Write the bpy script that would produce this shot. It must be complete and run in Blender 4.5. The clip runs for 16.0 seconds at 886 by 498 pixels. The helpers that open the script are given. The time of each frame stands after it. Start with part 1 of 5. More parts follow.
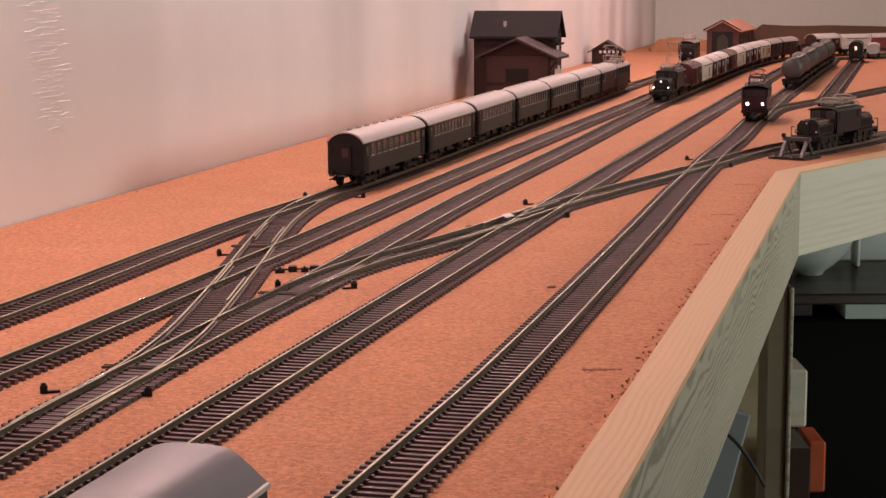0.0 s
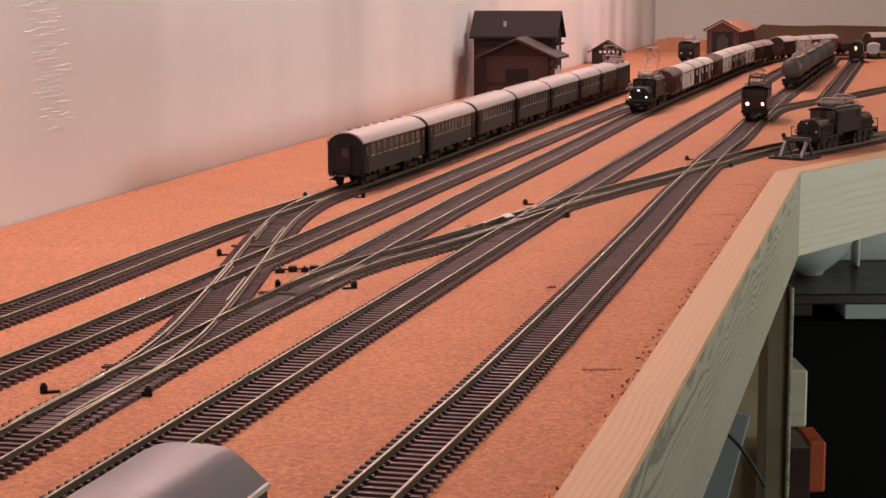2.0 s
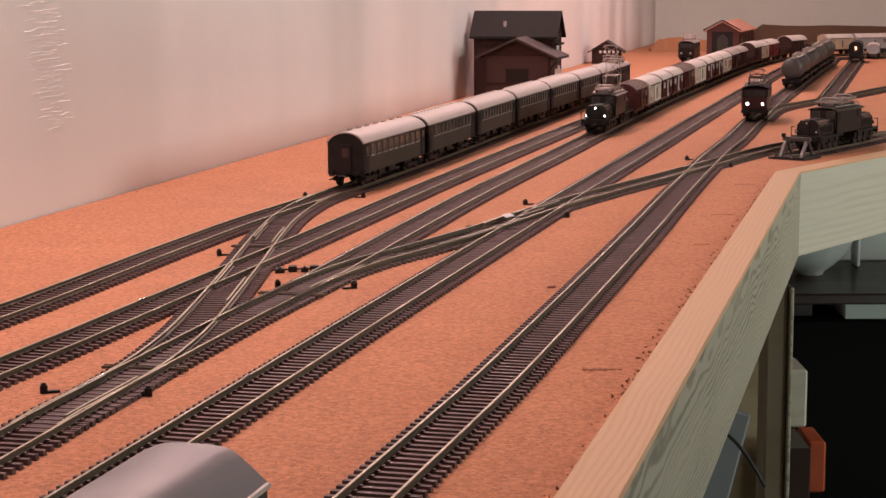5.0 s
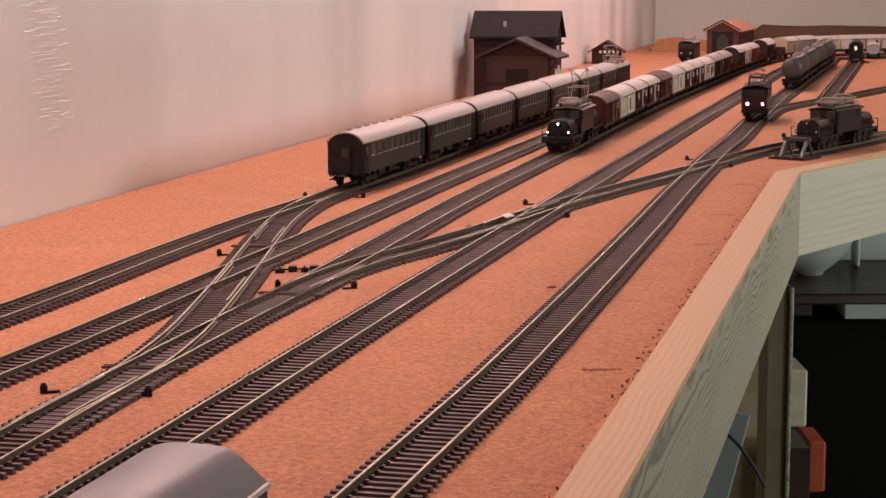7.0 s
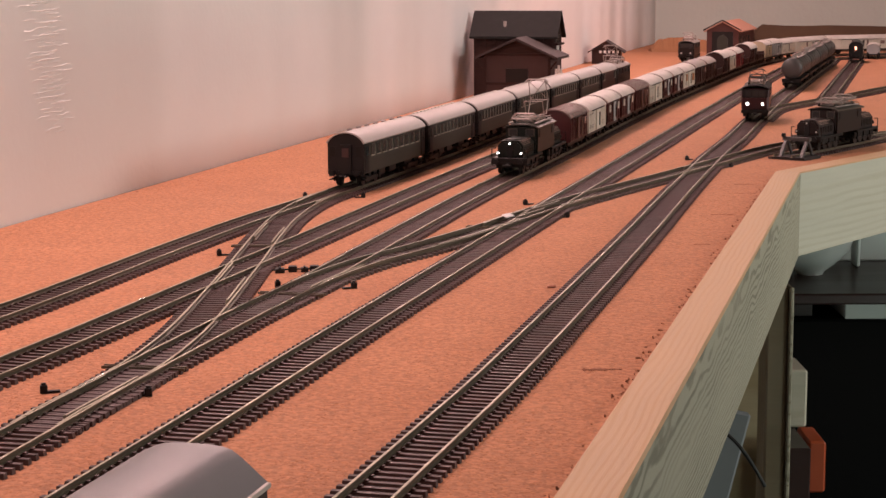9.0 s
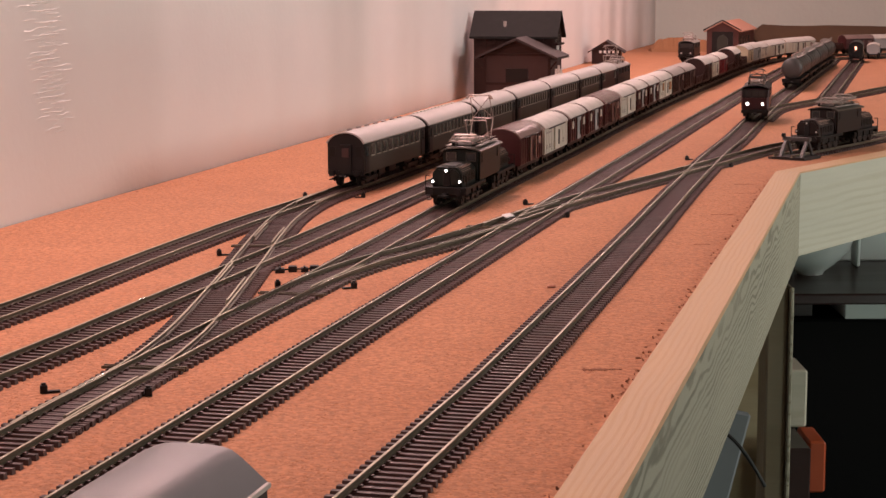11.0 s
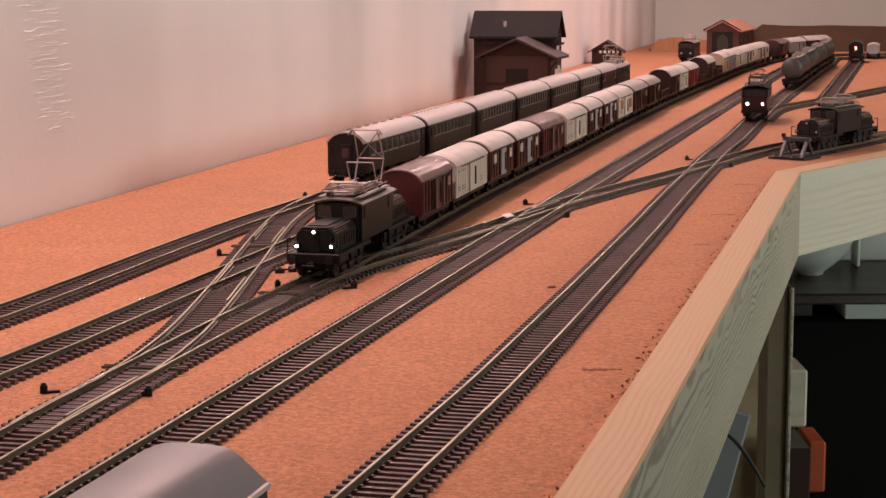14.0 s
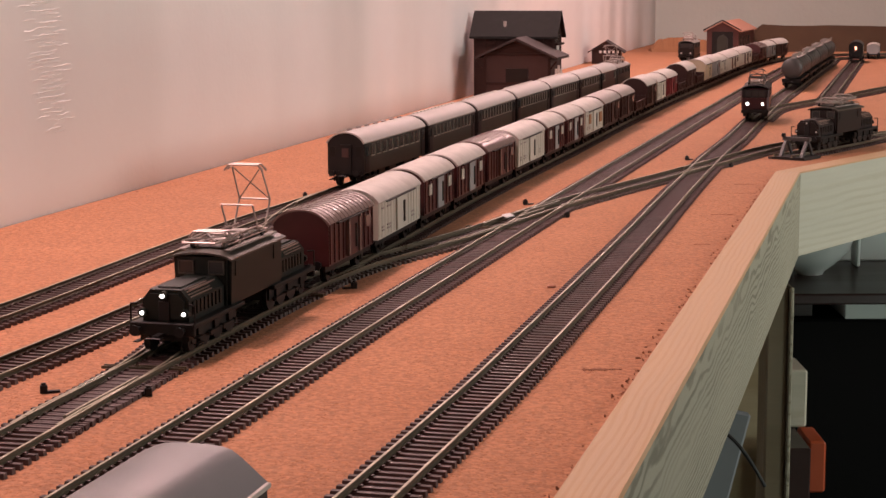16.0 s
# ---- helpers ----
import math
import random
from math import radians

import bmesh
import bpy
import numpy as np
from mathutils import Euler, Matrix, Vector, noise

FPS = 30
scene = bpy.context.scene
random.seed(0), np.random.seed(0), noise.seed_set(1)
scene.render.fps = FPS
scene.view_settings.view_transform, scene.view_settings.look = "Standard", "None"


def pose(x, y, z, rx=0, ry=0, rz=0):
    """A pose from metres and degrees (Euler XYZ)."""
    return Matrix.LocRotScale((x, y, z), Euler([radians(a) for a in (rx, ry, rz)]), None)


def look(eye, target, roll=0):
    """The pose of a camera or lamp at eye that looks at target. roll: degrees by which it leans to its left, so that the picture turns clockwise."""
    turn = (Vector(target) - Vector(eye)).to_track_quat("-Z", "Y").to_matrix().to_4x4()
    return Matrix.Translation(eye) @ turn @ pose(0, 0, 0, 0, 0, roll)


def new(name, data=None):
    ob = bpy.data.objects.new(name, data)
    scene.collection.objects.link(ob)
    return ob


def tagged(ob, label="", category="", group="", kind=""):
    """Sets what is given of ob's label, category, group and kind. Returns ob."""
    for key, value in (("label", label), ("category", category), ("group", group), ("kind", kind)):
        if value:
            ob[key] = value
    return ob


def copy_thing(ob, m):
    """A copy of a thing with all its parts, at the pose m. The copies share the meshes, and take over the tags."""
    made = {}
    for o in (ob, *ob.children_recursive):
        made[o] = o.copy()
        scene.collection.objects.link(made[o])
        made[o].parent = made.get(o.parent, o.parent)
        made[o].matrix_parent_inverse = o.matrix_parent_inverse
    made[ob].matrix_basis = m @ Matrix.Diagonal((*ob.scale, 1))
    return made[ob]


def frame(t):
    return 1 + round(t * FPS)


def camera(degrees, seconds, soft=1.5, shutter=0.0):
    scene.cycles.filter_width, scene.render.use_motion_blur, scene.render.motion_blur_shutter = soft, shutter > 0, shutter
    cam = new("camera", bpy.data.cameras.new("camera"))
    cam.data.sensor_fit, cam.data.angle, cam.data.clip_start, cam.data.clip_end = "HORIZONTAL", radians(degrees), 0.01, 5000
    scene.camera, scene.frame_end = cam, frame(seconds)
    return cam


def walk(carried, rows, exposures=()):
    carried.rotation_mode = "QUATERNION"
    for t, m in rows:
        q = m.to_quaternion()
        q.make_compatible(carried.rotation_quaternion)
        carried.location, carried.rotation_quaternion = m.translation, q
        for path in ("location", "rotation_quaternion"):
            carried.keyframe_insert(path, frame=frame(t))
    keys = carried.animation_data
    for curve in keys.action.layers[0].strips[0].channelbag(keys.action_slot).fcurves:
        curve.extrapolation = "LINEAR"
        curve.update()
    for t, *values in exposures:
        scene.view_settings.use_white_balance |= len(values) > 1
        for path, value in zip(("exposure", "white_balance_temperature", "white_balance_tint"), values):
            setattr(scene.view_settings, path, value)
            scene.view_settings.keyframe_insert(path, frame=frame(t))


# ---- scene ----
cam = camera(27.53, 16.0, soft=1.5)
EYE = (0.0, 0.0, 0.155)
CAM_POSE = look(EYE, (0.0, 3.200, 0.155 - 0.486), -0.2)
walk(cam, [(0.0, CAM_POSE), (16.0, CAM_POSE)])

# ---------------------------------------------------------------- light
world = bpy.data.worlds.new("room_air")
scene.world = world
world.use_nodes = True
world.node_tree.nodes["Background"].inputs[0].default_value = (0.75, 0.85, 1.0, 1)
world.node_tree.nodes["Background"].inputs[1].default_value = 0.02
scene.view_settings.exposure = 0.0


def area_lamp(name, at, target, sx, sy, watts, colour):
    data = bpy.data.lights.new(name, "AREA")
    data.shape, data.size, data.size_y, data.energy, data.color = "RECTANGLE", sx, sy, watts, colour
    ob = new(name, data)
    ob.matrix_world = look(at, target)
    return ob


WARM = (1.0, 0.625, 0.60)
COOL = (0.86, 1.0, 0.90)
PALE = (1.0, 0.93, 0.88)
# added: a row of small unseen warm spots close to the long wall
for sx, sy, watts in ((-0.42, 0.25, 1.6), (-0.30, 0.85, 3.2), (-0.17, 1.45, 3.3), (0.03, 2.10, 2.9), (0.27, 2.70, 3.2), (0.55, 3.25, 3.2)):
    area_lamp("shelf_spot", (sx, sy, 0.60), (sx, sy + 0.001, 0), 0.08, 0.08, watts, WARM)
# Unseen fill panel, far below the ceiling, added to brighten the long wall.
area_lamp("room_ceiling_lamp", (2.1, 1.4, 0.52), (-0.1, 1.5, 0.1), 1.1, 0.6, 19.2, PALE)
# Unseen low lamp added to brighten beam sides and the things below the board.
area_lamp("floor_lamp", (1.15, 0.85, -0.30), (0.30, 1.35, -0.08), 0.20, 0.20, 2.9, COOL)


# ---------------------------------------------------------------- materials
def material(name, base, rough=0.6, metal=0.0, second=None, scale=60.0, spread=0.5, bump=0.0, bump_scale=None,
             stretch=(1, 1, 1), vary=0.0, emit=None, emit_power=0.0, detail=6.0, coat=0.0, space="Object"):
    """Principled material with two scales of noise in colour, roughness and relief."""
    m = bpy.data.materials.new(name)
    m.use_nodes = True
    nt = m.node_tree
    b = nt.nodes["Principled BSDF"]
    b.inputs["Roughness"].default_value = rough
    b.inputs["Metallic"].default_value = metal
    b.inputs["Coat Weight"].default_value = coat
    tc = nt.nodes.new("ShaderNodeTexCoord")
    mp = nt.nodes.new("ShaderNodeMapping")
    mp.inputs["Scale"].default_value = stretch
    nt.links.new(tc.outputs[space], mp.inputs["Vector"])
    n1 = nt.nodes.new("ShaderNodeTexNoise")
    n1.inputs["Scale"].default_value = scale
    n1.inputs["Detail"].default_value = detail
    nt.links.new(mp.outputs[0], n1.inputs["Vector"])
    n2 = nt.nodes.new("ShaderNodeTexNoise")
    n2.inputs["Scale"].default_value = scale * 0.11
    n2.inputs["Detail"].default_value = 3
    nt.links.new(mp.outputs[0], n2.inputs["Vector"])
    add = nt.nodes.new("ShaderNodeMath")
    add.operation = "ADD"
    nt.links.new(n1.outputs["Fac"], add.inputs[0])
    nt.links.new(n2.outputs["Fac"], add.inputs[1])
    ramp = nt.nodes.new("ShaderNodeValToRGB")
    second = second or tuple(c * 0.6 for c in base)
    lo, hi = 0.5 - 0.22 / max(spread, 0.05) * 0.5, 0.5 + 0.22 / max(spread, 0.05) * 0.5
    ramp.color_ramp.elements[0].position, ramp.color_ramp.elements[1].position = max(0, lo), min(1, hi)
    ramp.color_ramp.elements[0].color, ramp.color_ramp.elements[1].color = (*second, 1), (*base, 1)
    half = nt.nodes.new("ShaderNodeMath")
    half.operation = "MULTIPLY"
    half.inputs[1].default_value = 0.5
    nt.links.new(add.outputs[0], half.inputs[0])
    nt.links.new(half.outputs[0], ramp.inputs["Fac"])
    col = ramp.outputs["Color"]
    if vary:
        info = nt.nodes.new("ShaderNodeObjectInfo")
        mul = nt.nodes.new("ShaderNodeMapRange")
        mul.inputs["To Min"].default_value, mul.inputs["To Max"].default_value = 1 - vary, 1 + vary
        nt.links.new(info.outputs["Random"], mul.inputs["Value"])
        hsv = nt.nodes.new("ShaderNodeHueSaturation")
        nt.links.new(mul.outputs[0], hsv.inputs["Value"])
        nt.links.new(col, hsv.inputs["Color"])
        col = hsv.outputs["Color"]
    nt.links.new(col, b.inputs["Base Color"])
    rr = nt.nodes.new("ShaderNodeMapRange")
    rr.inputs["To Min"].default_value, rr.inputs["To Max"].default_value = max(0.02, rough - 0.12), min(1, rough + 0.12)
    nt.links.new(n2.outputs["Fac"], rr.inputs["Value"])
    nt.links.new(rr.outputs[0], b.inputs["Roughness"])
    if bump:
        bp = nt.nodes.new("ShaderNodeBump")
        bp.inputs["Strength"].default_value = 1.0
        bp.inputs["Distance"].default_value = bump
        src = n1
        if bump_scale:
            src = nt.nodes.new("ShaderNodeTexNoise")
            src.inputs["Scale"].default_value, src.inputs["Detail"].default_value = bump_scale, 4
            nt.links.new(mp.outputs[0], src.inputs["Vector"])
        nt.links.new(src.outputs["Fac"], bp.inputs["Height"])
        nt.links.new(bp.outputs[0], b.inputs["Normal"])
    if emit:
        b.inputs["Emission Color"].default_value = (*emit, 1)
        b.inputs["Emission Strength"].default_value = emit_power
    return m


def wood_material(name, light, dark, ring=55.0, rough=0.55, rot=(0, 0, 0), warp=5.0):
    """Sawn pine: growth rings cut lengthwise into long arches, of uneven strength, with fine fibre and a few dark streaks."""
    m = material(name, light, rough, second=tuple(c * 0.84 for c in light), scale=30, stretch=(4, 90, 90), bump=0.0001)
    nt = m.node_tree
    b = nt.nodes["Principled BSDF"]
    tc = [n for n in nt.nodes if n.type == "TEX_COORD"][0]
    mp = nt.nodes.new("ShaderNodeMapping")
    mp.inputs["Scale"].default_value = (0.22, 1, 1)
    mp.inputs["Rotation"].default_value = [radians(a) for a in rot]
    nt.links.new(tc.outputs["Object"], mp.inputs[0])
    w = nt.nodes.new("ShaderNodeTexWave")
    w.wave_type, w.bands_direction, w.wave_profile = "RINGS", "X", "SIN"
    w.inputs["Scale"].default_value = ring
    w.inputs["Distortion"].default_value = warp
    w.inputs["Detail"].default_value = 3.0
    w.inputs["Detail Scale"].default_value = 0.50
    w.inputs["Detail Roughness"].default_value = 0.42
    nt.links.new(mp.outputs[0], w.inputs["Vector"])
    ramp = nt.nodes.new("ShaderNodeValToRGB")
    ramp.color_ramp.elements[0].position, ramp.color_ramp.elements[0].color = 0.45, (1, 1, 1, 1)
    ramp.color_ramp.elements[1].position, ramp.color_ramp.elements[1].color = 0.92, (*dark, 1)
    nt.links.new(w.outputs["Fac"], ramp.inputs[0])
    uneven_ring = nt.nodes.new("ShaderNodeTexNoise")
    uneven_ring.inputs["Scale"].default_value, uneven_ring.inputs["Detail"].default_value = 26.0, 3.0
    nt.links.new(mp.outputs[0], uneven_ring.inputs["Vector"])
    strength = nt.nodes.new("ShaderNodeMapRange")
    strength.inputs["From Min"].default_value, strength.inputs["From Max"].default_value = 0.32, 0.66
    strength.inputs["To Min"].default_value, strength.inputs["To Max"].default_value = 0.25, 1.0
    nt.links.new(uneven_ring.outputs["Fac"], strength.inputs["Value"])
    mix = nt.nodes.new("ShaderNodeMix")
    mix.data_type, mix.blend_type = "RGBA", "MULTIPLY"
    nt.links.new(strength.outputs[0], mix.inputs["Factor"])
    old = b.inputs["Base Color"].links[0].from_socket
    nt.links.new(old, mix.inputs[6])
    nt.links.new(ramp.outputs[0], mix.inputs[7])
    nt.links.new(mix.outputs[2], b.inputs["Base Color"])
    return m


M = {}
def cork_material():
    """Pressed cork: light and dark granules of about two millimetres, faint large blotches."""
    m = material("cork_board", (0.530, 0.234, 0.115), 0.85, second=(0.465, 0.198, 0.096), scale=22, spread=0.9)
    nt = m.node_tree
    b = nt.nodes["Principled BSDF"]
    tc = [n for n in nt.nodes if n.type == "TEX_COORD"][0]
    v = nt.nodes.new("ShaderNodeTexVoronoi")
    v.inputs["Scale"].default_value = 520
    nt.links.new(tc.outputs["Object"], v.inputs["Vector"])
    n = nt.nodes.new("ShaderNodeTexNoise")
    n.inputs["Scale"].default_value, n.inputs["Detail"].default_value = 340, 5
    nt.links.new(tc.outputs["Object"], n.inputs["Vector"])
    r1 = nt.nodes.new("ShaderNodeValToRGB")
    for e, (pos, c) in zip(r1.color_ramp.elements, ((0.0, 0.50), (0.75, 1.12))):
        e.position, e.color = pos, (c, c, c, 1)
    sep = nt.nodes.new("ShaderNodeSeparateColor")
    nt.links.new(v.outputs["Color"], sep.inputs[0])
    nt.links.new(sep.outputs[0], r1.inputs[0])
    r2 = nt.nodes.new("ShaderNodeValToRGB")
    for e, (pos, c) in zip(r2.color_ramp.elements, ((0.36, 0.62), (0.60, 1.10))):
        e.position, e.color = pos, (c, c, c, 1)
    nt.links.new(n.outputs["Fac"], r2.inputs[0])
    old = b.inputs["Base Color"].links[0].from_socket
    for f, ramp in ((0.42, r1), (0.55, r2)):
        mix = nt.nodes.new("ShaderNodeMix")
        mix.data_type, mix.blend_type = "RGBA", "MULTIPLY"
        mix.inputs["Factor"].default_value = f
        nt.links.new(old, mix.inputs[6])
        nt.links.new(ramp.outputs[0], mix.inputs[7])
        old = mix.outputs[2]
    nt.links.new(old, b.inputs["Base Color"])
    bp = nt.nodes.new("ShaderNodeBump")
    bp.inputs["Strength"].default_value, bp.inputs["Distance"].default_value = 1.0, 0.0007
    nt.links.new(n.outputs["Fac"], bp.inputs["Height"])
    nt.links.new(bp.outputs[0], b.inputs["Normal"])
    return m


M["cork"] = cork_material()
def granule_material():
    """Loose-edged cork granules, each of its own tone."""
    m = material("cork_granules", (0.505, 0.222, 0.110), 0.9, second=(0.41, 0.176, 0.086), scale=300)
    nt = m.node_tree
    b = nt.nodes["Principled BSDF"]
    geo = nt.nodes.new("ShaderNodeNewGeometry")
    mr = nt.nodes.new("ShaderNodeMapRange")
    mr.inputs["To Min"].default_value, mr.inputs["To Max"].default_value = 0.80, 1.20
    nt.links.new(geo.outputs["Random Per Island"], mr.inputs["Value"])
    hsv = nt.nodes.new("ShaderNodeHueSaturation")
    nt.links.new(mr.outputs[0], hsv.inputs["Value"])
    nt.links.new(b.inputs["Base Color"].links[0].from_socket, hsv.inputs["Color"])
    nt.links.new(hsv.outputs["Color"], b.inputs["Base Color"])
    return m


M["granules"] = granule_material()
M["plaster"] = material("painted_plaster", (0.86, 0.83, 0.81), 0.8, second=(0.81, 0.77, 0.75), scale=14, bump=0.00022, bump_scale=150)
def uneven(m, across, deep):
    """Adds the long upright waves of a hand-plastered wall to its fine relief."""
    nt = m.node_tree
    b = nt.nodes["Principled BSDF"]
    tc = [n for n in nt.nodes if n.type == "TEX_COORD"][0]
    mp = nt.nodes.new("ShaderNodeMapping")
    mp.inputs["Scale"].default_value = (across, across, across * 0.12)
    mp.inputs["Location"].default_value = (0.0, 1.35, 0.0)
    nt.links.new(tc.outputs["Object"], mp.inputs[0])
    n = nt.nodes.new("ShaderNodeTexNoise")
    n.inputs["Scale"].default_value, n.inputs["Detail"].default_value = 1.0, 1.0
    nt.links.new(mp.outputs[0], n.inputs["Vector"])
    bp = nt.nodes.new("ShaderNodeBump")
    bp.inputs["Strength"].default_value, bp.inputs["Distance"].default_value = 1.0, deep
    nt.links.new(n.outputs["Fac"], bp.inputs["Height"])
    nt.links.new(b.inputs["Normal"].links[0].from_socket, bp.inputs["Normal"])
    nt.links.new(bp.outputs[0], b.inputs["Normal"])


uneven(M["plaster"], 4.2, 0.110)
# Greenish tint carries the cool light that no lamp brings to the far wall.
M["plaster_back"] = material("cool_tinted_plaster", (0.70, 0.73, 0.67), 0.8, second=(0.65, 0.67, 0.62), scale=10, bump=0.0006, bump_scale=90)
M["ceiling"] = material("ceiling_paint", (0.80, 0.79, 0.76), 0.9, second=(0.76, 0.75, 0.72), scale=8)
M["floor"] = material("dark_floor", (0.10, 0.08, 0.07), 0.6, second=(0.06, 0.05, 0.045), scale=12)
# Side colours are greener than the top: the room's cool light put into them.
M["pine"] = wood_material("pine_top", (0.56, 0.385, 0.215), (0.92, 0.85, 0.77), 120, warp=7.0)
M["pine_side_cool"] = wood_material("pine_side_cool", (0.37, 0.345, 0.255), (0.46, 0.44, 0.39), 125, rot=(14, 0, 0), warp=14.0)
M["pine_pale_cool"] = wood_material("pine_pale_cool", (0.52, 0.50, 0.40), (0.88, 0.86, 0.80), 60, rot=(20, 0, 0), warp=6.0)
M["pine_post"] = wood_material("pine_post", (0.38, 0.305, 0.185), (0.75, 0.70, 0.6), 30, rot=(0, 90, 0))
M["post_dark"] = wood_material("brown_post", (0.215, 0.165, 0.10), (0.75, 0.70, 0.6), 30, rot=(0, 90, 0))
M["sleeper"] = material("sleeper_plastic", (0.072, 0.033, 0.030), 0.58, second=(0.038, 0.018, 0.017), scale=200, vary=0.2)
M["sleeper_olive"] = material("worn_sleeper_plastic", (0.070, 0.046, 0.036), 0.55, second=(0.042, 0.028, 0.022), scale=200, vary=0.2)
M["rail_bright"] = material("polished_rail", (0.80, 0.76, 0.66), 0.22, 1.0, second=(0.55, 0.50, 0.40), scale=40, spread=1.2)
M["rail"] = material("nickel_rail", (0.40, 0.37, 0.28), 0.42, 0.85, second=(0.28, 0.25, 0.18), scale=25, spread=0.7)
M["rail_side"] = material("dark_rail_metal", (0.150, 0.122, 0.080), 0.45, 0.4, second=(0.085, 0.066, 0.044), scale=90)
M["blade"] = material("bright_rail", (0.72, 0.70, 0.62), 0.2, 1.0, second=(0.6, 0.58, 0.5), scale=60)
M["black"] = material("black_plastic", (0.018, 0.016, 0.016), 0.45, second=(0.010, 0.009, 0.009), scale=80)
M["loco_green"] = material("dark_green_lacquer", (0.016, 0.020, 0.017), 0.42, second=(0.009, 0.011, 0.009), scale=60, bump=0.00005)
M["loco_roof"] = material("grey_olive_loco_roof", (0.085, 0.074, 0.060), 0.45, second=(0.045, 0.039, 0.032), scale=140)
M["loco_brown"] = material("dark_brown_lacquer", (0.017, 0.011, 0.010), 0.46, second=(0.013, 0.008, 0.007), scale=60)
M["loco_red"] = material("dark_red_lacquer", (0.052, 0.011, 0.014), 0.38, second=(0.036, 0.008, 0.010), scale=60)
M["gear"] = material("running_gear", (0.012, 0.010, 0.009), 0.5, second=(0.007, 0.006, 0.005), scale=120, bump=0.0002)
M["wheel"] = material("wheel_steel", (0.020, 0.018, 0.017), 0.45, 0.0, second=(0.011, 0.010, 0.010), scale=100)
M["roofgear"] = material("copper_roof_gear", (0.46, 0.36, 0.31), 0.38, 0.6, second=(0.20, 0.15, 0.13), scale=150)
M["panto"] = material("pantograph_wire", (0.46, 0.40, 0.37), 0.45, 0.7, second=(0.38, 0.33, 0.30), scale=120)
M["lamp_on"] = material("lit_headlamp", (1, 0.95, 0.9), 0.3, emit=(1.0, 0.93, 0.9), emit_power=6.0)
M["lamp_off"] = material("lamp_glass", (0.55, 0.52, 0.48), 0.15, second=(0.4, 0.38, 0.36), scale=30)
M["window"] = material("dark_window", (0.05, 0.05, 0.05), 0.08, second=(0.03, 0.03, 0.03), scale=20)
M["coach_green"] = material("coach_green", (0.048, 0.050, 0.041), 0.42, second=(0.036, 0.038, 0.031), scale=50)
M["coach_window"] = material("coach_window_glass", (0.115, 0.092, 0.082), 0.14, second=(0.060, 0.050, 0.046), scale=160)
M["coach_roof"] = material("light_grey_roof", (0.46, 0.42, 0.39), 0.5, second=(0.38, 0.35, 0.33), scale=40)
M["trim_line"] = material("pale_lining", (0.50, 0.46, 0.38), 0.5, scale=30)
M["wagon_brown"] = material("wagon_red_brown", (0.070, 0.014, 0.015), 0.40, second=(0.045, 0.009, 0.010), scale=90, bump=0.0001)
M["wagon_dark"] = material("wagon_dark_brown", (0.048, 0.022, 0.020), 0.45, second=(0.032, 0.015, 0.013), scale=90)
M["wagon_red"] = material("wagon_red", (0.22, 0.02, 0.025), 0.5, second=(0.16, 0.015, 0.02), scale=90)
M["wagon_white"] = material("wagon_white", (0.62, 0.60, 0.52), 0.55, second=(0.54, 0.52, 0.45), scale=70, bump=0.0001)
M["wagon_grey"] = material("wagon_grey", (0.34, 0.35, 0.35), 0.55, second=(0.27, 0.28, 0.28), scale=70)
M["wagon_cream"] = material("wagon_cream", (0.50, 0.42, 0.30), 0.55, second=(0.43, 0.36, 0.25), scale=70)
M["roof_brown"] = material("ribbed_roof_brown", (0.24, 0.165, 0.150), 0.26, second=(0.16, 0.105, 0.097), scale=60)
M["roof_light"] = material("pale_wagon_roof", (0.60, 0.55, 0.50), 0.5, second=(0.40, 0.36, 0.33), scale=130)
M["roof_grey"] = material("grey_wagon_roof", (0.36, 0.31, 0.28), 0.45, second=(0.28, 0.24, 0.22), scale=50)
M["tank"] = material("tank_grey", (0.065, 0.061, 0.059), 0.40, second=(0.036, 0.034, 0.033), scale=60)
M["coach_near"] = material("silver_grey_roof", (0.235, 0.23, 0.24), 0.42, second=(0.20, 0.195, 0.205), scale=30)
M["house_wood"] = material("dark_timber_wall", (0.045, 0.021, 0.017), 0.75, second=(0.028, 0.013, 0.011), scale=60, stretch=(1, 1, 6), bump=0.0004)
M["house_panel"] = material("red_brown_panel", (0.064, 0.028, 0.025), 0.75, second=(0.044, 0.019, 0.017), scale=60, bump=0.0003)
M["house_roof"] = material("dark_slate_roof", (0.017, 0.015, 0.014), 0.65, second=(0.011, 0.010, 0.009), scale=120, bump=0.0003)
M["annex_roof"] = material("brown_roof", (0.056, 0.039, 0.037), 0.65, second=(0.038, 0.027, 0.026), scale=120, bump=0.0003)
# Shed colours hold the light: wall darkened for shadow, roof pink as if lit.
M["shed_wall"] = material("shed_shaded_red_wall", (0.085, 0.026, 0.021), 0.7, second=(0.06, 0.018, 0.014), scale=60)
M["shed_roof"] = material("shed_lit_pink_roof", (0.62, 0.30, 0.21), 0.6, second=(0.52, 0.25, 0.18), scale=60)
M["hill"] = material("brown_hill_card", (0.085, 0.045, 0.022), 0.9, second=(0.060, 0.031, 0.016), scale=30, bump=0.001)
M["hill_light"] = material("ochre_hill_card", (0.40, 0.19, 0.09), 0.9, second=(0.32, 0.15, 0.07), scale=30)
M["white"] = material("white_paint", (0.75, 0.73, 0.70), 0.5, second=(0.68, 0.66, 0.63), scale=40)
M["enamel"] = material("pale_green_enamel", (0.66, 0.74, 0.70), 0.25, second=(0.56, 0.64, 0.61), scale=6)
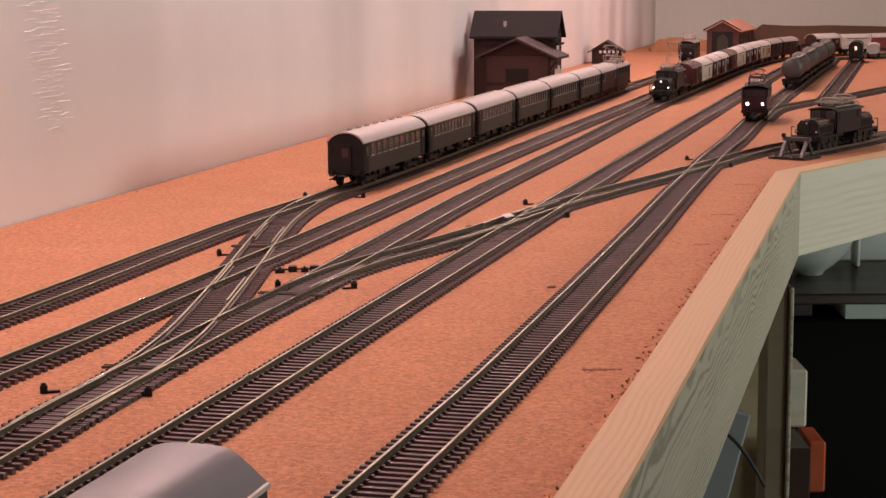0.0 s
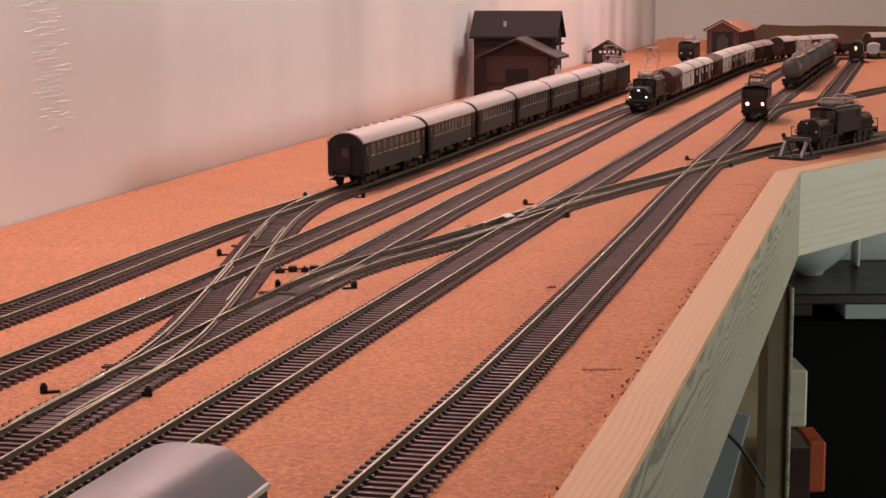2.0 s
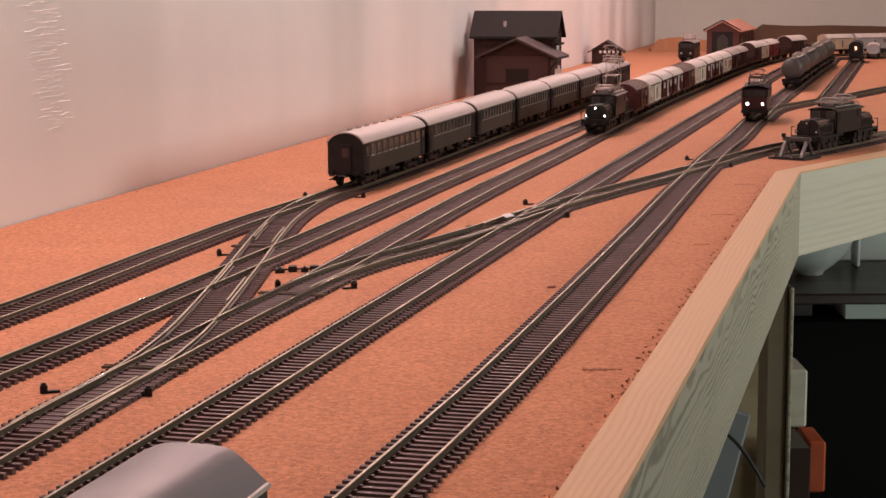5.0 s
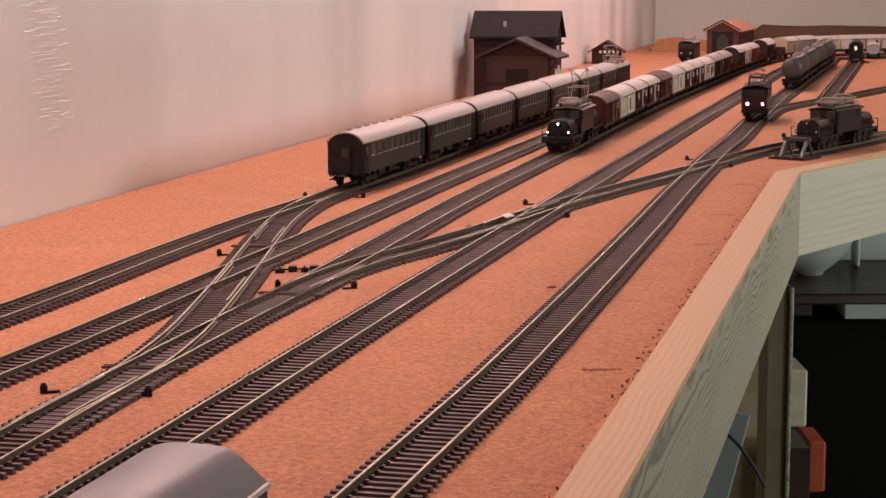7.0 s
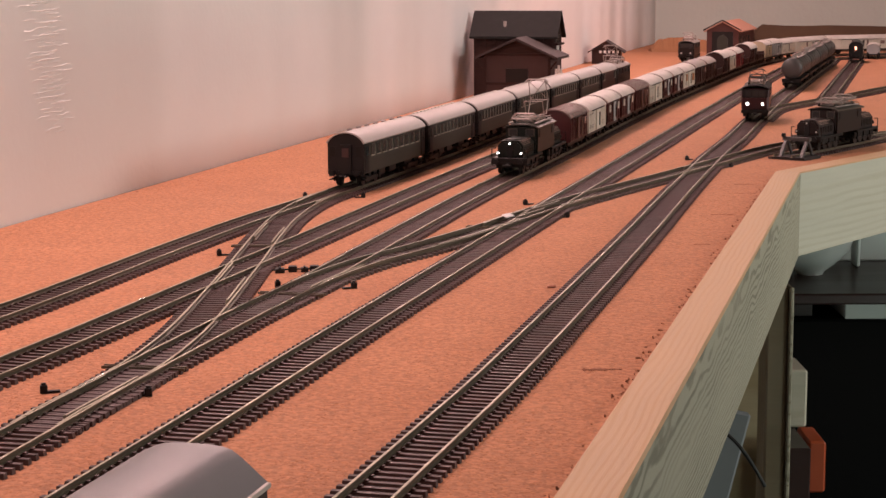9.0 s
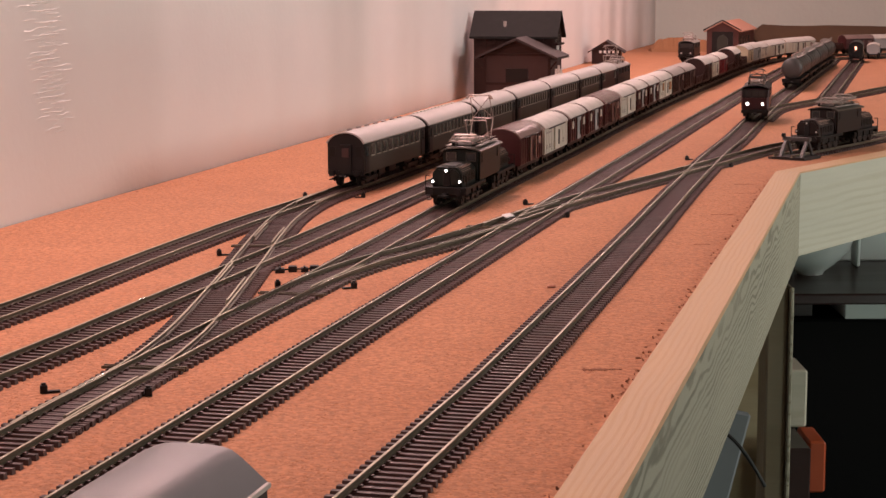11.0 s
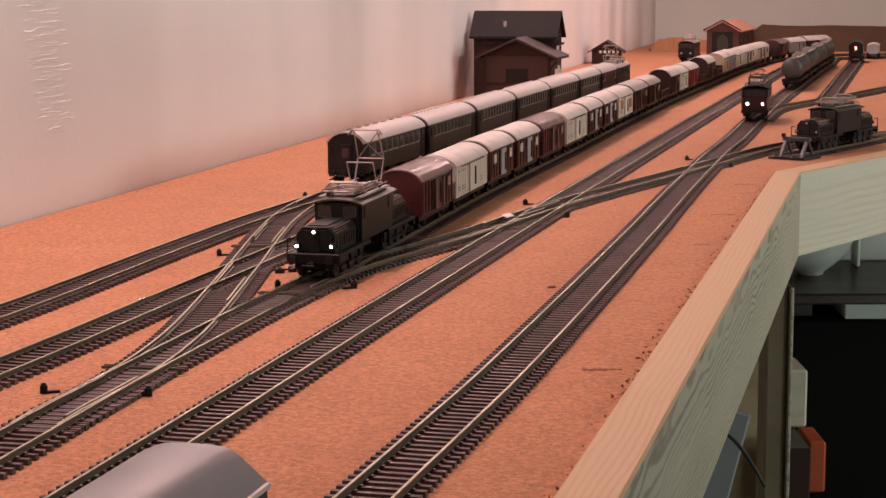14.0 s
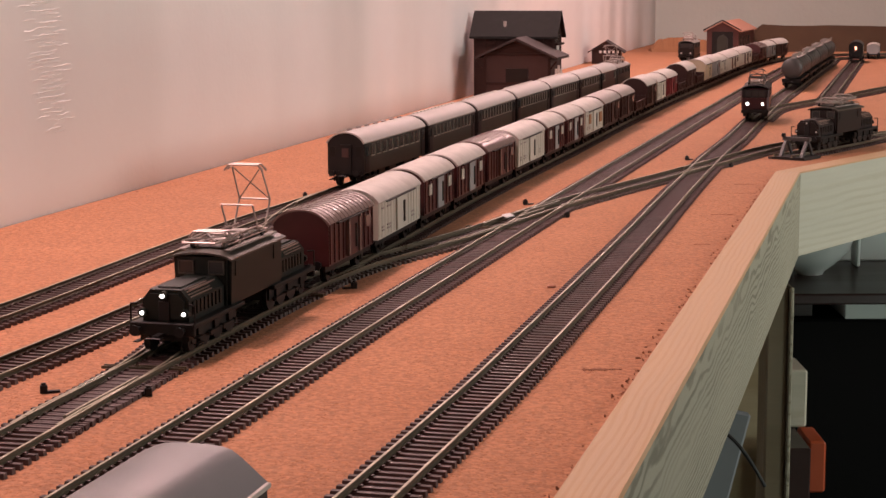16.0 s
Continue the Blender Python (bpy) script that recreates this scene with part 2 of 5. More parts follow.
M["dark_wood"] = material("dark_furniture", (0.030, 0.014, 0.012), 0.35, second=(0.02, 0.010, 0.009), scale=20, stretch=(1, 8, 8))
# Near-zero colour and sheen put the gloom under the board into the cabinet.
M["void"] = material("gloom_black", (0.004, 0.004, 0.004), 0.7, second=(0.003, 0.003, 0.003), scale=20)
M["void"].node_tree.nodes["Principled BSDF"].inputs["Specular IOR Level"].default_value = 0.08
M["orange"] = material("orange_card", (0.40, 0.065, 0.014), 0.5, second=(0.32, 0.05, 0.012), scale=20)
M["panel_grey"] = material("grey_panel", (0.20, 0.22, 0.23), 0.5, second=(0.16, 0.17, 0.18), scale=10)
M["crumb"] = material("loose_cork_crumb", (0.36, 0.13, 0.07), 0.9, second=(0.2, 0.09, 0.05), scale=300)
M["lit_window"] = material("lit_orange_window", (0.9, 0.5, 0.3), 0.4, emit=(1.0, 0.45, 0.28), emit_power=3.0)

for dull in ("loco_green", "loco_brown", "coach_green", "house_roof", "black", "gear", "house_wood", "wagon_dark", "annex_roof", "wheel"):
    M[dull].node_tree.nodes["Principled BSDF"].inputs["Specular IOR Level"].default_value = 0.22


# ---------------------------------------------------------------- mesh helpers
def link_mesh(name, bm, mat, smooth=False):
    me = bpy.data.meshes.new(name)
    bm.normal_update()
    bm.to_mesh(me)
    bm.free()
    if smooth:
        me.polygons.foreach_set("use_smooth", [True] * len(me.polygons))
        me.set_sharp_from_angle(angle=radians(38))
    me.materials.append(M[mat])
    return me


def part(name, bm, mat, parent=None, label="", smooth=False):
    """One mesh object out of a bmesh, under a thing or a part."""
    ob = new(name, link_mesh(name, bm, mat, smooth))
    if parent is not None:
        ob.parent = parent
    if label:
        tagged(ob, label)
    return ob


def box(bm, x0, x1, y0, y1, z0, z1, bevel=0.0):
    r = bmesh.ops.create_cube(bm, size=1.0)
    vs = r["verts"]
    for v in vs:
        v.co = Vector((x0 + (v.co.x + 0.5) * (x1 - x0), y0 + (v.co.y + 0.5) * (y1 - y0), z0 + (v.co.z + 0.5) * (z1 - z0)))
    if bevel:
        es = list({e for v in vs for e in v.link_edges})
        bmesh.ops.bevel(bm, geom=es, offset=bevel, segments=1, affect="EDGES", profile=0.7)
    return bm


def prism(bm, profile, x0, x1, axis="X"):
    """Closed profile of (y, z) pairs, extruded from x0 to x1."""
    def at(x, y, z):
        return (x, y, z) if axis == "X" else (y, x, z)
    a = [bm.verts.new(at(x0, y, z)) for y, z in profile]
    b = [bm.verts.new(at(x1, y, z)) for y, z in profile]
    n = len(profile)
    bm.faces.new(a)
    bm.faces.new(b[::-1])
    for i in range(n):
        bm.faces.new((a[i], b[i], b[(i + 1) % n], a[(i + 1) % n]))
    bmesh.ops.recalc_face_normals(bm, faces=bm.faces)
    return bm


def cylinder(bm, p, q, r, r2=None, n=12):
    p, q = Vector(p), Vector(q)
    d = q - p
    res = bmesh.ops.create_cone(bm, cap_ends=True, segments=n, radius1=r, radius2=r if r2 is None else r2, depth=d.length)
    m = Matrix.Translation((p + q) / 2) @ d.to_track_quat("Z", "Y").to_matrix().to_4x4()
    bmesh.ops.transform(bm, matrix=m, verts=res["verts"])
    return bm


def wire(bm, pts, r, n=5):
    for a, b in zip(pts[:-1], pts[1:]):
        cylinder(bm, a, b, r, n=n)
    return bm


def arc_profile(half, z_edge, rise, n=10, thick=0.0):
    """Roof section: an arch from -half to half."""
    top = [(half * math.sin(a), z_edge + rise * (math.cos(a) - math.cos(1.2)) / (1 - math.cos(1.2)))
           for a in [(-1.2 + 2.4 * i / n) for i in range(n + 1)]]
    k = half / top[-1][0]
    return [(y * k, z) for y, z in top]


def empty(name):
    return new(name)


# ---------------------------------------------------------------- track plan
def curve_through(points, step=0.01):
    """Catmull-Rom through plan points, sampled at even arc length: array of x, y."""
    p = np.array(points, float)
    p = np.vstack([2 * p[0] - p[1], p, 2 * p[-1] - p[-2]])
    out = []
    for i in range(1, len(p) - 2):
        for u in np.linspace(0, 1, 40, endpoint=False):
            a, b, c, d = p[i - 1], p[i], p[i + 1], p[i + 2]
            out.append(0.5 * (2 * b + (c - a) * u + (2 * a - 5 * b + 4 * c - d) * u ** 2 + (3 * b - a - 3 * c + d) * u ** 3))
    out.append(p[-2])
    out = np.array(out)
    s = np.r_[0, np.cumsum(np.linalg.norm(np.diff(out, axis=0), axis=1))]
    t = np.linspace(0, s[-1], max(2, int(s[-1] / step) + 1))
    return np.c_[np.interp(t, s, out[:, 0]), np.interp(t, s, out[:, 1])], t


class Path:
    def __init__(self, points):
        self.xy, self.s = curve_through(points, 0.005)
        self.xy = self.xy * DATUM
        self.length = self.s[-1]

    def at(self, s):
        s = np.asarray(s, float)
        q = np.clip(s, 0, self.length)
        d0 = (self.xy[1] - self.xy[0]) / (self.s[1] - self.s[0])
        d1 = (self.xy[-1] - self.xy[-2]) / (self.s[-1] - self.s[-2])
        base = np.array([np.interp(q, self.s, self.xy[:, 0]), np.interp(q, self.s, self.xy[:, 1])])
        return base + np.where(s > q, s - q, 0) * d1.reshape(2, *([1] * s.ndim)) + np.where(s < q, s - q, 0) * d0.reshape(2, *([1] * s.ndim))

    def heading(self, s, reach=0.004):
        a, b = self.at(s - reach), self.at(s + reach)
        return math.degrees(math.atan2(b[1] - a[1], b[0] - a[0]))

    def pose_on(self, s, half, toward_start=False, z=None):
        """Pose of a vehicle whose pivots stand half ahead of and behind s."""
        a, b = self.at(s - half), self.at(s + half)
        if toward_start:
            a, b = b, a
        c = (a + b) / 2
        return pose(c[0], c[1], RAIL_TOP if z is None else z, 0, 0, math.degrees(math.atan2(b[1] - a[1], b[0] - a[0])))


RAIL_TOP = 0.0042
TIE_TOP = 0.0020
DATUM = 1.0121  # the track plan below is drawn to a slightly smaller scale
GAUGE = 0.0165
TRACKS = {
    "one": [(-0.320, 0.42), (-0.262, 0.60), (-0.200, 0.801), (-0.152, 0.993), (-0.118, 1.120), (-0.073, 1.263), (-0.015, 1.465), (0.064, 1.762), (0.137, 2.029),
            (0.249, 2.439), (0.308, 2.640), (0.367, 2.860), (0.418, 3.08), (0.455, 3.30), (0.470, 3.42)],
    "two": [(-0.3000, 0.300), (-0.2340, 0.490), (-0.1729, 0.682), (-0.1293, 0.840), (-0.0888, 0.991), (-0.0572, 1.112), (-0.0084, 1.300), (0.0555, 1.534), (0.1180, 1.759),
            (0.1751, 1.960), (0.2714, 2.300), (0.3797, 2.700)],
    "three": [(-0.190, 0.36), (-0.143, 0.567), (-0.121, 0.666), (-0.086, 0.806), (-0.063, 0.890), (-0.021, 1.067), (0.026, 1.260), (0.106, 1.562),
              (0.185, 1.867), (0.270, 2.181), (0.365, 2.510), (0.454, 2.817), (0.528, 3.046), (0.60, 3.22), (0.70, 3.36), (0.83, 3.42), (1.0, 3.43), (2.4, 3.43)],
    "four": [(-0.1510, 0.330), (-0.1067, 0.506), (-0.0707, 0.645), (-0.0340, 0.784), (0.0261, 1.008), (0.0853, 1.226), (0.1314, 1.395), (0.1656, 1.520),
             (0.2096, 1.681), (0.2845, 1.955), (0.3951, 2.358), (0.5000, 2.733), (0.580, 3.00), (0.66, 3.19), (0.78, 3.29), (0.92, 3.34)],
    "five": [(-0.0890, 0.26), (-0.0650, 0.35), (-0.0433, 0.43), (-0.023, 0.506), (0.002, 0.597), (0.024, 0.679), (0.072, 0.871), (0.119, 1.063), (0.171, 1.280), (0.228, 1.508),
             (0.274, 1.678), (0.317, 1.850), (0.350, 1.975), (0.402, 2.174), (0.455, 2.366), (0.543, 2.683), (0.643, 3.037), (0.70, 3.25)],
    "cross_left": [(-0.138, 0.593), (-0.135, 0.611), (-0.128, 0.639), (-0.120, 0.673), (-0.113, 0.718), (-0.108, 0.783), (-0.104, 0.932), (-0.102, 1.045),
                   (-0.098, 1.130), (-0.087, 1.210), (-0.066, 1.287), (-0.044, 1.365)],
    "cross_right": [(-0.086, 0.806), (-0.076, 0.842), (-0.062, 0.890), (-0.047, 0.930), (-0.032, 0.961), (-0.014, 0.992), (0.022, 1.063), (0.040, 1.105),
                    (0.064, 1.158), (0.113, 1.254), (0.177, 1.370), (0.219, 1.448), (0.292, 1.580), (0.335, 1.632), (0.42, 1.71), (0.56, 1.80), (0.75, 1.88)],
    "stub": [(0.282, 1.495), (0.325, 1.554), (0.417, 1.690), (0.52, 1.86), (0.62, 2.0)],
    "branch": [(0.330, 1.880), (0.375, 2.030), (0.443, 2.150), (0.515, 2.265), (0.592, 2.400), (0.72, 2.60), (0.90, 2.85)],
    "siding": [(0.468, 2.20), (0.517, 2.387), (0.598, 2.695), (0.700, 3.080), (0.735, 3.22)],
}
PATHS = {k: Path(v) for k, v in TRACKS.items()}


# ---------------------------------------------------------------- room
WALL_DIR = Vector((math.sin(radians(14.2)), math.cos(radians(14.2)), 0))
WALL_OUT = Vector((-WALL_DIR.y, WALL_DIR.x, 0))
WALL_AT = Vector((-0.272, 1.129, 0))
CORNER = WALL_AT + WALL_DIR * 3.065
FLOOR_Z, CEIL_Z = -0.62, 2.0


def wall_slab(name, a, b, out, z0, z1, mat, thick=0.1):
    bm = bmesh.new()
    a, b, out = Vector(a), Vector(b), Vector(out) * thick
    lo = [bm.verts.new((p.x, p.y, z0)) for p in (a, b, b + out, a + out)]
    hi = [bm.verts.new((p.x, p.y, z1)) for p in (a, b, b + out, a + out)]
    bm.faces.new(lo[::-1])
    bm.faces.new(hi)
    for i in range(4):
        bm.faces.new((lo[i], lo[(i + 1) % 4], hi[(i + 1) % 4], hi[i]))
    bmesh.ops.recalc_face_normals(bm, faces=bm.faces)
    return part(name, bm, mat)


START = WALL_AT - WALL_DIR * 2.6
wall_left = wall_slab("wall_left", START, CORNER, WALL_OUT, FLOOR_Z, CEIL_Z, "plaster")
tagged(wall_left, "pale painted plaster wall with a rough patch of wavy trowel marks", "wall", kind="structure")
wall_far = wall_slab("wall_far", (CORNER.x - 0.1, CORNER.y, 0), (3.4, CORNER.y, 0), (0, 1, 0), FLOOR_Z, CEIL_Z, "plaster_back")
tagged(wall_far, "pale wall behind the layout, tinted greenish for cool light", "wall", kind="structure")
tagged(wall_slab("wall_right", (3.4, -1.6, 0), (3.4, CORNER.y, 0), (1, 0, 0), FLOOR_Z, CEIL_Z, "plaster_back"), "plain painted room wall", "wall", kind="structure")
tagged(wall_slab("wall_rear", (START.x, -1.5, 0), (3.4, -1.5, 0), (0, -1, 0), FLOOR_Z, CEIL_Z, "plaster_back"), "plain painted room wall", "wall", kind="structure")
bm = bmesh.new()
box(bm, -1.4, 3.5, -1.6, 4.3, FLOOR_Z - 0.1, FLOOR_Z)
tagged(part("floor", bm, "floor"), "dark floor of the layout room", "floor", kind="structure")
bm = bmesh.new()
box(bm, -1.4, 3.5, -1.6, 4.3, CEIL_Z, CEIL_Z + 0.1)
tagged(part("ceiling", bm, "ceiling"), "plain white ceiling", "ceiling", kind="structure")

# rough trowel ridges on the plaster
random.seed(4)
for i in range(96):
    bm = bmesh.new()
    f0 = (i // 2 + random.uniform(-0.2, 0.2)) / 48
    z = 0.178 - f0 * 0.128
    length = random.choice((0.020, 0.030, 0.040, 0.046, 0.052)) * random.uniform(0.85, 1.1) * (1.0 if f0 < 0.85 else 0.6)
    cx = 0.043 + 0.030 * f0 + random.uniform(-1, 1) * max(0.004, 0.034 - length / 2)
    phase, tilt, thick = random.uniform(0, 6), random.uniform(0.2, 1.2), random.uniform(0.00036, 0.00054)
    n = max(6, int(length / 0.0022))
    pts = []
    for k in range(n):
        f = k / (n - 1)
        dip = 0.00005 + 0.0005 * (2 * f - 1) ** 4
        wave = 0.00030 * math.sin(f * length * 260 + phase) + 0.00018 * math.sin(f * length * 610 + 2 * phase) + random.uniform(-0.00016, 0.00016)
        pts.append(WALL_AT + WALL_DIR * (cx + (f - 0.5) * length) + Vector((0, 0, z + wave + 0.001 * tilt * f * length / 0.03)) + WALL_OUT * dip)
    for a, b in zip(pts[:-1], pts[1:]):
        cylinder(bm, a, b, thick * random.uniform(0.7, 1.15), n=5)
    part("plaster_ridge", bm, "plaster", wall_left)

# ---------------------------------------------------------------- baseboard of the layout
EDGE = [Vector((-0.095, 0.02, 0)), Vector((0.258, 1.398, 0)), Vector((0.385, 1.564, 0)), Vector((1.30, 2.76, 0)), Vector((2.2, 3.0, 0))]


def slab(bm, outline, z0, z1):
    lo = [bm.verts.new((p.x, p.y, z0)) for p in outline]
    hi = [bm.verts.new((p.x, p.y, z1)) for p in outline]
    bm.faces.new(lo[::-1])
    bm.faces.new(hi)
    n = len(outline)
    for i in range(n):
        bm.faces.new((lo[i], lo[(i + 1) % n], hi[(i + 1) % n], hi[i]))
    bmesh.ops.recalc_face_normals(bm, faces=bm.faces)
    return bm


board = [WALL_AT - WALL_DIR * 1.3, *EDGE, Vector((2.6, 3.0, 0)), Vector((2.6, CORNER.y - 0.002, 0)), Vector((CORNER.x, CORNER.y - 0.002, 0))]
board[0] = board[0] - WALL_OUT * 0.001
board[-1] = board[-1] - WALL_OUT * 0.001
bm = slab(bmesh.new(), board, -0.018, 0.0)
tagged(part("layout_board", bm, "cork"), "orange-brown cork layout board on a timber frame", "baseboard", kind="structure")


def granules(count):
    """Pressed cork granules standing a little proud of the board's face, as one mesh."""
    rng = np.random.default_rng(11)
    y = 0.42 + 1.25 * rng.random(count) ** 1.35
    left = WALL_AT.x + (y - WALL_AT.y) * WALL_DIR.x / WALL_DIR.y + 0.004
    right = np.interp(y, [p.y for p in EDGE], [p.x for p in EDGE]) - 0.003
    lo, hi = np.maximum(left, -0.27 * y - 0.01), np.minimum(right, 0.27 * y + 0.02)
    x = lo + (hi - lo) * rng.random(count)
    size, turn, tall = rng.uniform(0.0005, 0.0014, count), rng.uniform(0, 6.28, count), rng.uniform(0.00003, 0.00014, count)
    verts = np.zeros((count, 10, 3))
    for k in range(5):
        ang = turn + k * 1.2566 + rng.uniform(-0.3, 0.3, count)
        for j, (scale, up) in enumerate(((1.0, None), (0.55, tall))):
            verts[:, j * 5 + k, 0] = x + np.cos(ang) * size * scale
            verts[:, j * 5 + k, 1] = y + np.sin(ang) * size * scale
            verts[:, j * 5 + k, 2] = -0.0002 if up is None else up
    faces = []
    for i in range(count):
        o = i * 10
        faces.append((o + 5, o + 6, o + 7, o + 8, o + 9))
        faces.extend((o + k, o + (k + 1) % 5, o + 5 + (k + 1) % 5, o + 5 + k) for k in range(5))
    me = bpy.data.meshes.new("cork_granules")
    me.from_pydata(verts.reshape(-1, 3).tolist(), [], faces)
    me.materials.append(M["granules"])
    return tagged(new("cork_granules", me), "rough orange-brown cork granules on the layout board", "cork", kind="stuff")


granules(42000)


rim_top = 0.003
for a, b, nm in ((EDGE[0], EDGE[1], "edge_beam"), (EDGE[1], EDGE[3], "edge_beam")):
    d = (b - a).normalized()
    bm = bmesh.new()
    n = Vector((d.y, -d.x, 0))
    w = 0.0200
    length = (b - a).length
    other = (EDGE[3] - EDGE[1]).normalized() if nm and a == EDGE[0] else (EDGE[1] - EDGE[0]).normalized()
    # mitred ends where the two beams meet
    turn = d.angle(other)
    cut = w * math.tan(turn / 2)
    prof = [(0, -0.0625), (0, rim_top - 0.001), (0.001, rim_top), (w - 0.001, rim_top), (w, rim_top - 0.001), (w, -0.0625)]
    s0, s1 = (0, length) if a == EDGE[0] else (0.0, length)
    va, vb = [], []
    for off, z in prof:
        x0 = s0 - (0 if a == EDGE[0] else -cut * off / w) - (0.0 if a == EDGE[0] else 0.0)
        x1 = s1 - (cut * off / w if a == EDGE[0] else 0)
        # inner corner: the beams turn outwards, so the outer edges are shorter
        va.append(bm.verts.new((x0 + 0.0002, -off, z)))
        vb.append(bm.verts.new((x1 - 0.0002, -off, z)))
    bm.faces.new(va)
    bm.faces.new(vb[::-1])
    for i in range(len(prof)):
        j = (i + 1) % len(prof)
        bm.faces.new((va[i], vb[i], vb[j], va[j]))
    bmesh.ops.recalc_face_normals(bm, faces=bm.faces)
    # cool-light tint on the side faces, warmer pine on the upward ones
    me = link_mesh(nm, bm, "pine_side_cool" if a == EDGE[0] else "pine_pale_cool")
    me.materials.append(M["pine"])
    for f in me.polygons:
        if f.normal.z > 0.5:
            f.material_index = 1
    ob = new(nm, me)
    ob.matrix_world = pose(a.x, a.y, 0, 0, 0, math.degrees(math.atan2(d.y, d.x)))
    tagged(ob, "sawn pine edge beam along the layout, sides tinted greenish for cool light", "timber beam", group="edge beams")


# ---------------------------------------------------------------- tracks
def rail_mesh(path, s0, s1, offset, mat="rail", head_only=False, top=RAIL_TOP, step=0.02, foot=TIE_TOP):
    """A rail with foot, web and head swept along the path, offset to the right."""
    prof = [(-0.0010, foot), (-0.0010, foot + 0.0005), (-0.0004, foot + 0.0008), (-0.0004, top - 0.0011), (-0.00055, top - 0.0009), (-0.00055, top - 0.0001),
            (-0.00035, top), (0.00035, top), (0.00055, top - 0.0001), (0.00055, top - 0.0009), (0.0004, top - 0.0011), (0.0004, foot + 0.0008), (0.0010, foot + 0.0005), (0.0010, foot)]
    n = max(2, int((s1 - s0) / step) + 1)
    rings, bm = [], bmesh.new()
    for s in np.linspace(s0, s1, n):
        c, h = path.at(s), radians(path.heading(s))
        r = np.array([math.sin(h), -math.cos(h)])
        rings.append([bm.verts.new((c[0] + r[0] * (offset + o), c[1] + r[1] * (offset + o), z)) for o, z in prof])
    for a, b in zip(rings[:-1], rings[1:]):
        for i in range(len(prof)):
            j = (i + 1) % len(prof)
            f = bm.faces.new((a[i], a[j], b[j], b[i]))
            # top faces take mat, all other faces the darker rail_side
            f.material_index = 0 if i in (5, 6, 7) else 1
    bm.faces.new(rings[0][::-1])
    bm.faces.new(rings[-1])
    bmesh.ops.recalc_face_normals(bm, faces=bm.faces)
    me = link_mesh("rail", bm, mat)
    me.materials.append(M["rail_side"])
    return me


def sleeper_mesh(length, width=0.0026, height=TIE_TOP, mat="sleeper"):
    bm = bmesh.new()
    box(bm, -width / 2, width / 2, -length / 2, length / 2, 0, height)
    for v in bm.verts:
        if v.co.z > height / 2:
            v.co.x *= 0.86
            v.co.y *= 0.985
    for y in (-GAUGE / 2, GAUGE / 2):
        for k in (-1, 1):
            box(bm, -0.0009, 0.0009, y + k * 0.0017 - 0.0006, y + k * 0.0017 + 0.0006, height, height + 0.0005)
    return link_mesh("sleeper", bm, mat)


SLEEPER = sleeper_mesh(0.0285)
LONG_SLEEPER = sleeper_mesh(0.0300)
OLIVE_SLEEPER = sleeper_mesh(0.0272, mat="sleeper_olive")
PITCH = 0.0056
TRACK_LABEL = "model railway track with nickel rails on dark brown sleepers"


def track(key, s0=0.0, s1=None, near=0.0, z=0.0, pieces=260, label=TRACK_LABEL, mat="rail", mesh=SLEEPER, skip=()):
    """Rails and sleepers; the first pieces past s = near are objects of their own, the rest one joined part."""
    path = PATHS[key]
    s1 = s1 or path.length
    root = tagged(empty("track"), label, "track", group="layout tracks")
    for off in (-GAUGE / 2, GAUGE / 2):
        ob = new("rail", rail_mesh(path, s0, s1, off, mat))
        ob.parent = root
    joined = bmesh.new()
    count = 0
    rnd = random.Random(7)
    for s in np.arange(s0 + PITCH / 2, s1, PITCH):
        if any(a <= s <= b for a, b in skip):
            continue
        c, h = path.at(s), path.heading(s) + rnd.uniform(-0.8, 0.8)
        m = pose(c[0], c[1], z - 0.0001, 0, 0, h)
        if s >= near and count < pieces:
            ob = new("sleeper", mesh)
            ob.parent = root
            ob.matrix_local = m
            count += 1
        else:
            w, l, hh = 0.0013, 0.01425, TIE_TOP
            vs = [joined.verts.new(m @ Vector(p)) for p in ((-w, -l, 0), (w, -l, 0), (w, l, 0), (-w, l, 0), (-w * .86, -l, hh), (w * .86, -l, hh), (w * .86, l, hh), (-w * .86, l, hh))]
            for q in ((4, 5, 6, 7), (0, 1, 5, 4), (1, 2, 6, 5), (2, 3, 7, 6), (3, 0, 4, 7)):
                joined.faces.new([vs[i] for i in q])
    if joined.verts:
        tagged(part("sleeper_bed", joined, "sleeper", root), kind="stuff")
    else:
        joined.free()
    return root


LINE = {}
LINE["one"] = track("one", near=0.35)
LINE["two"] = track("two", near=0.35)
LINE["three"] = track("three", near=0.15)
LINE["four"] = track("four", near=0.10)
LINE["five"] = track("five", near=0.10, pieces=300)
LINE["cross_left"] = track("cross_left", z=-0.0003, mesh=LONG_SLEEPER, label="crossover track with points between two yard tracks")
LINE["cross_right"] = track("cross_right", z=-0.0003, mesh=OLIVE_SLEEPER, mat="rail_bright", pieces=300, label="crossover track with bright point blades and crossings")
track("stub", pieces=80, label="short dead-end track behind a buffer stop")
track("branch", z=-0.0003, pieces=60)
track("siding", z=-0.0006, pieces=40)


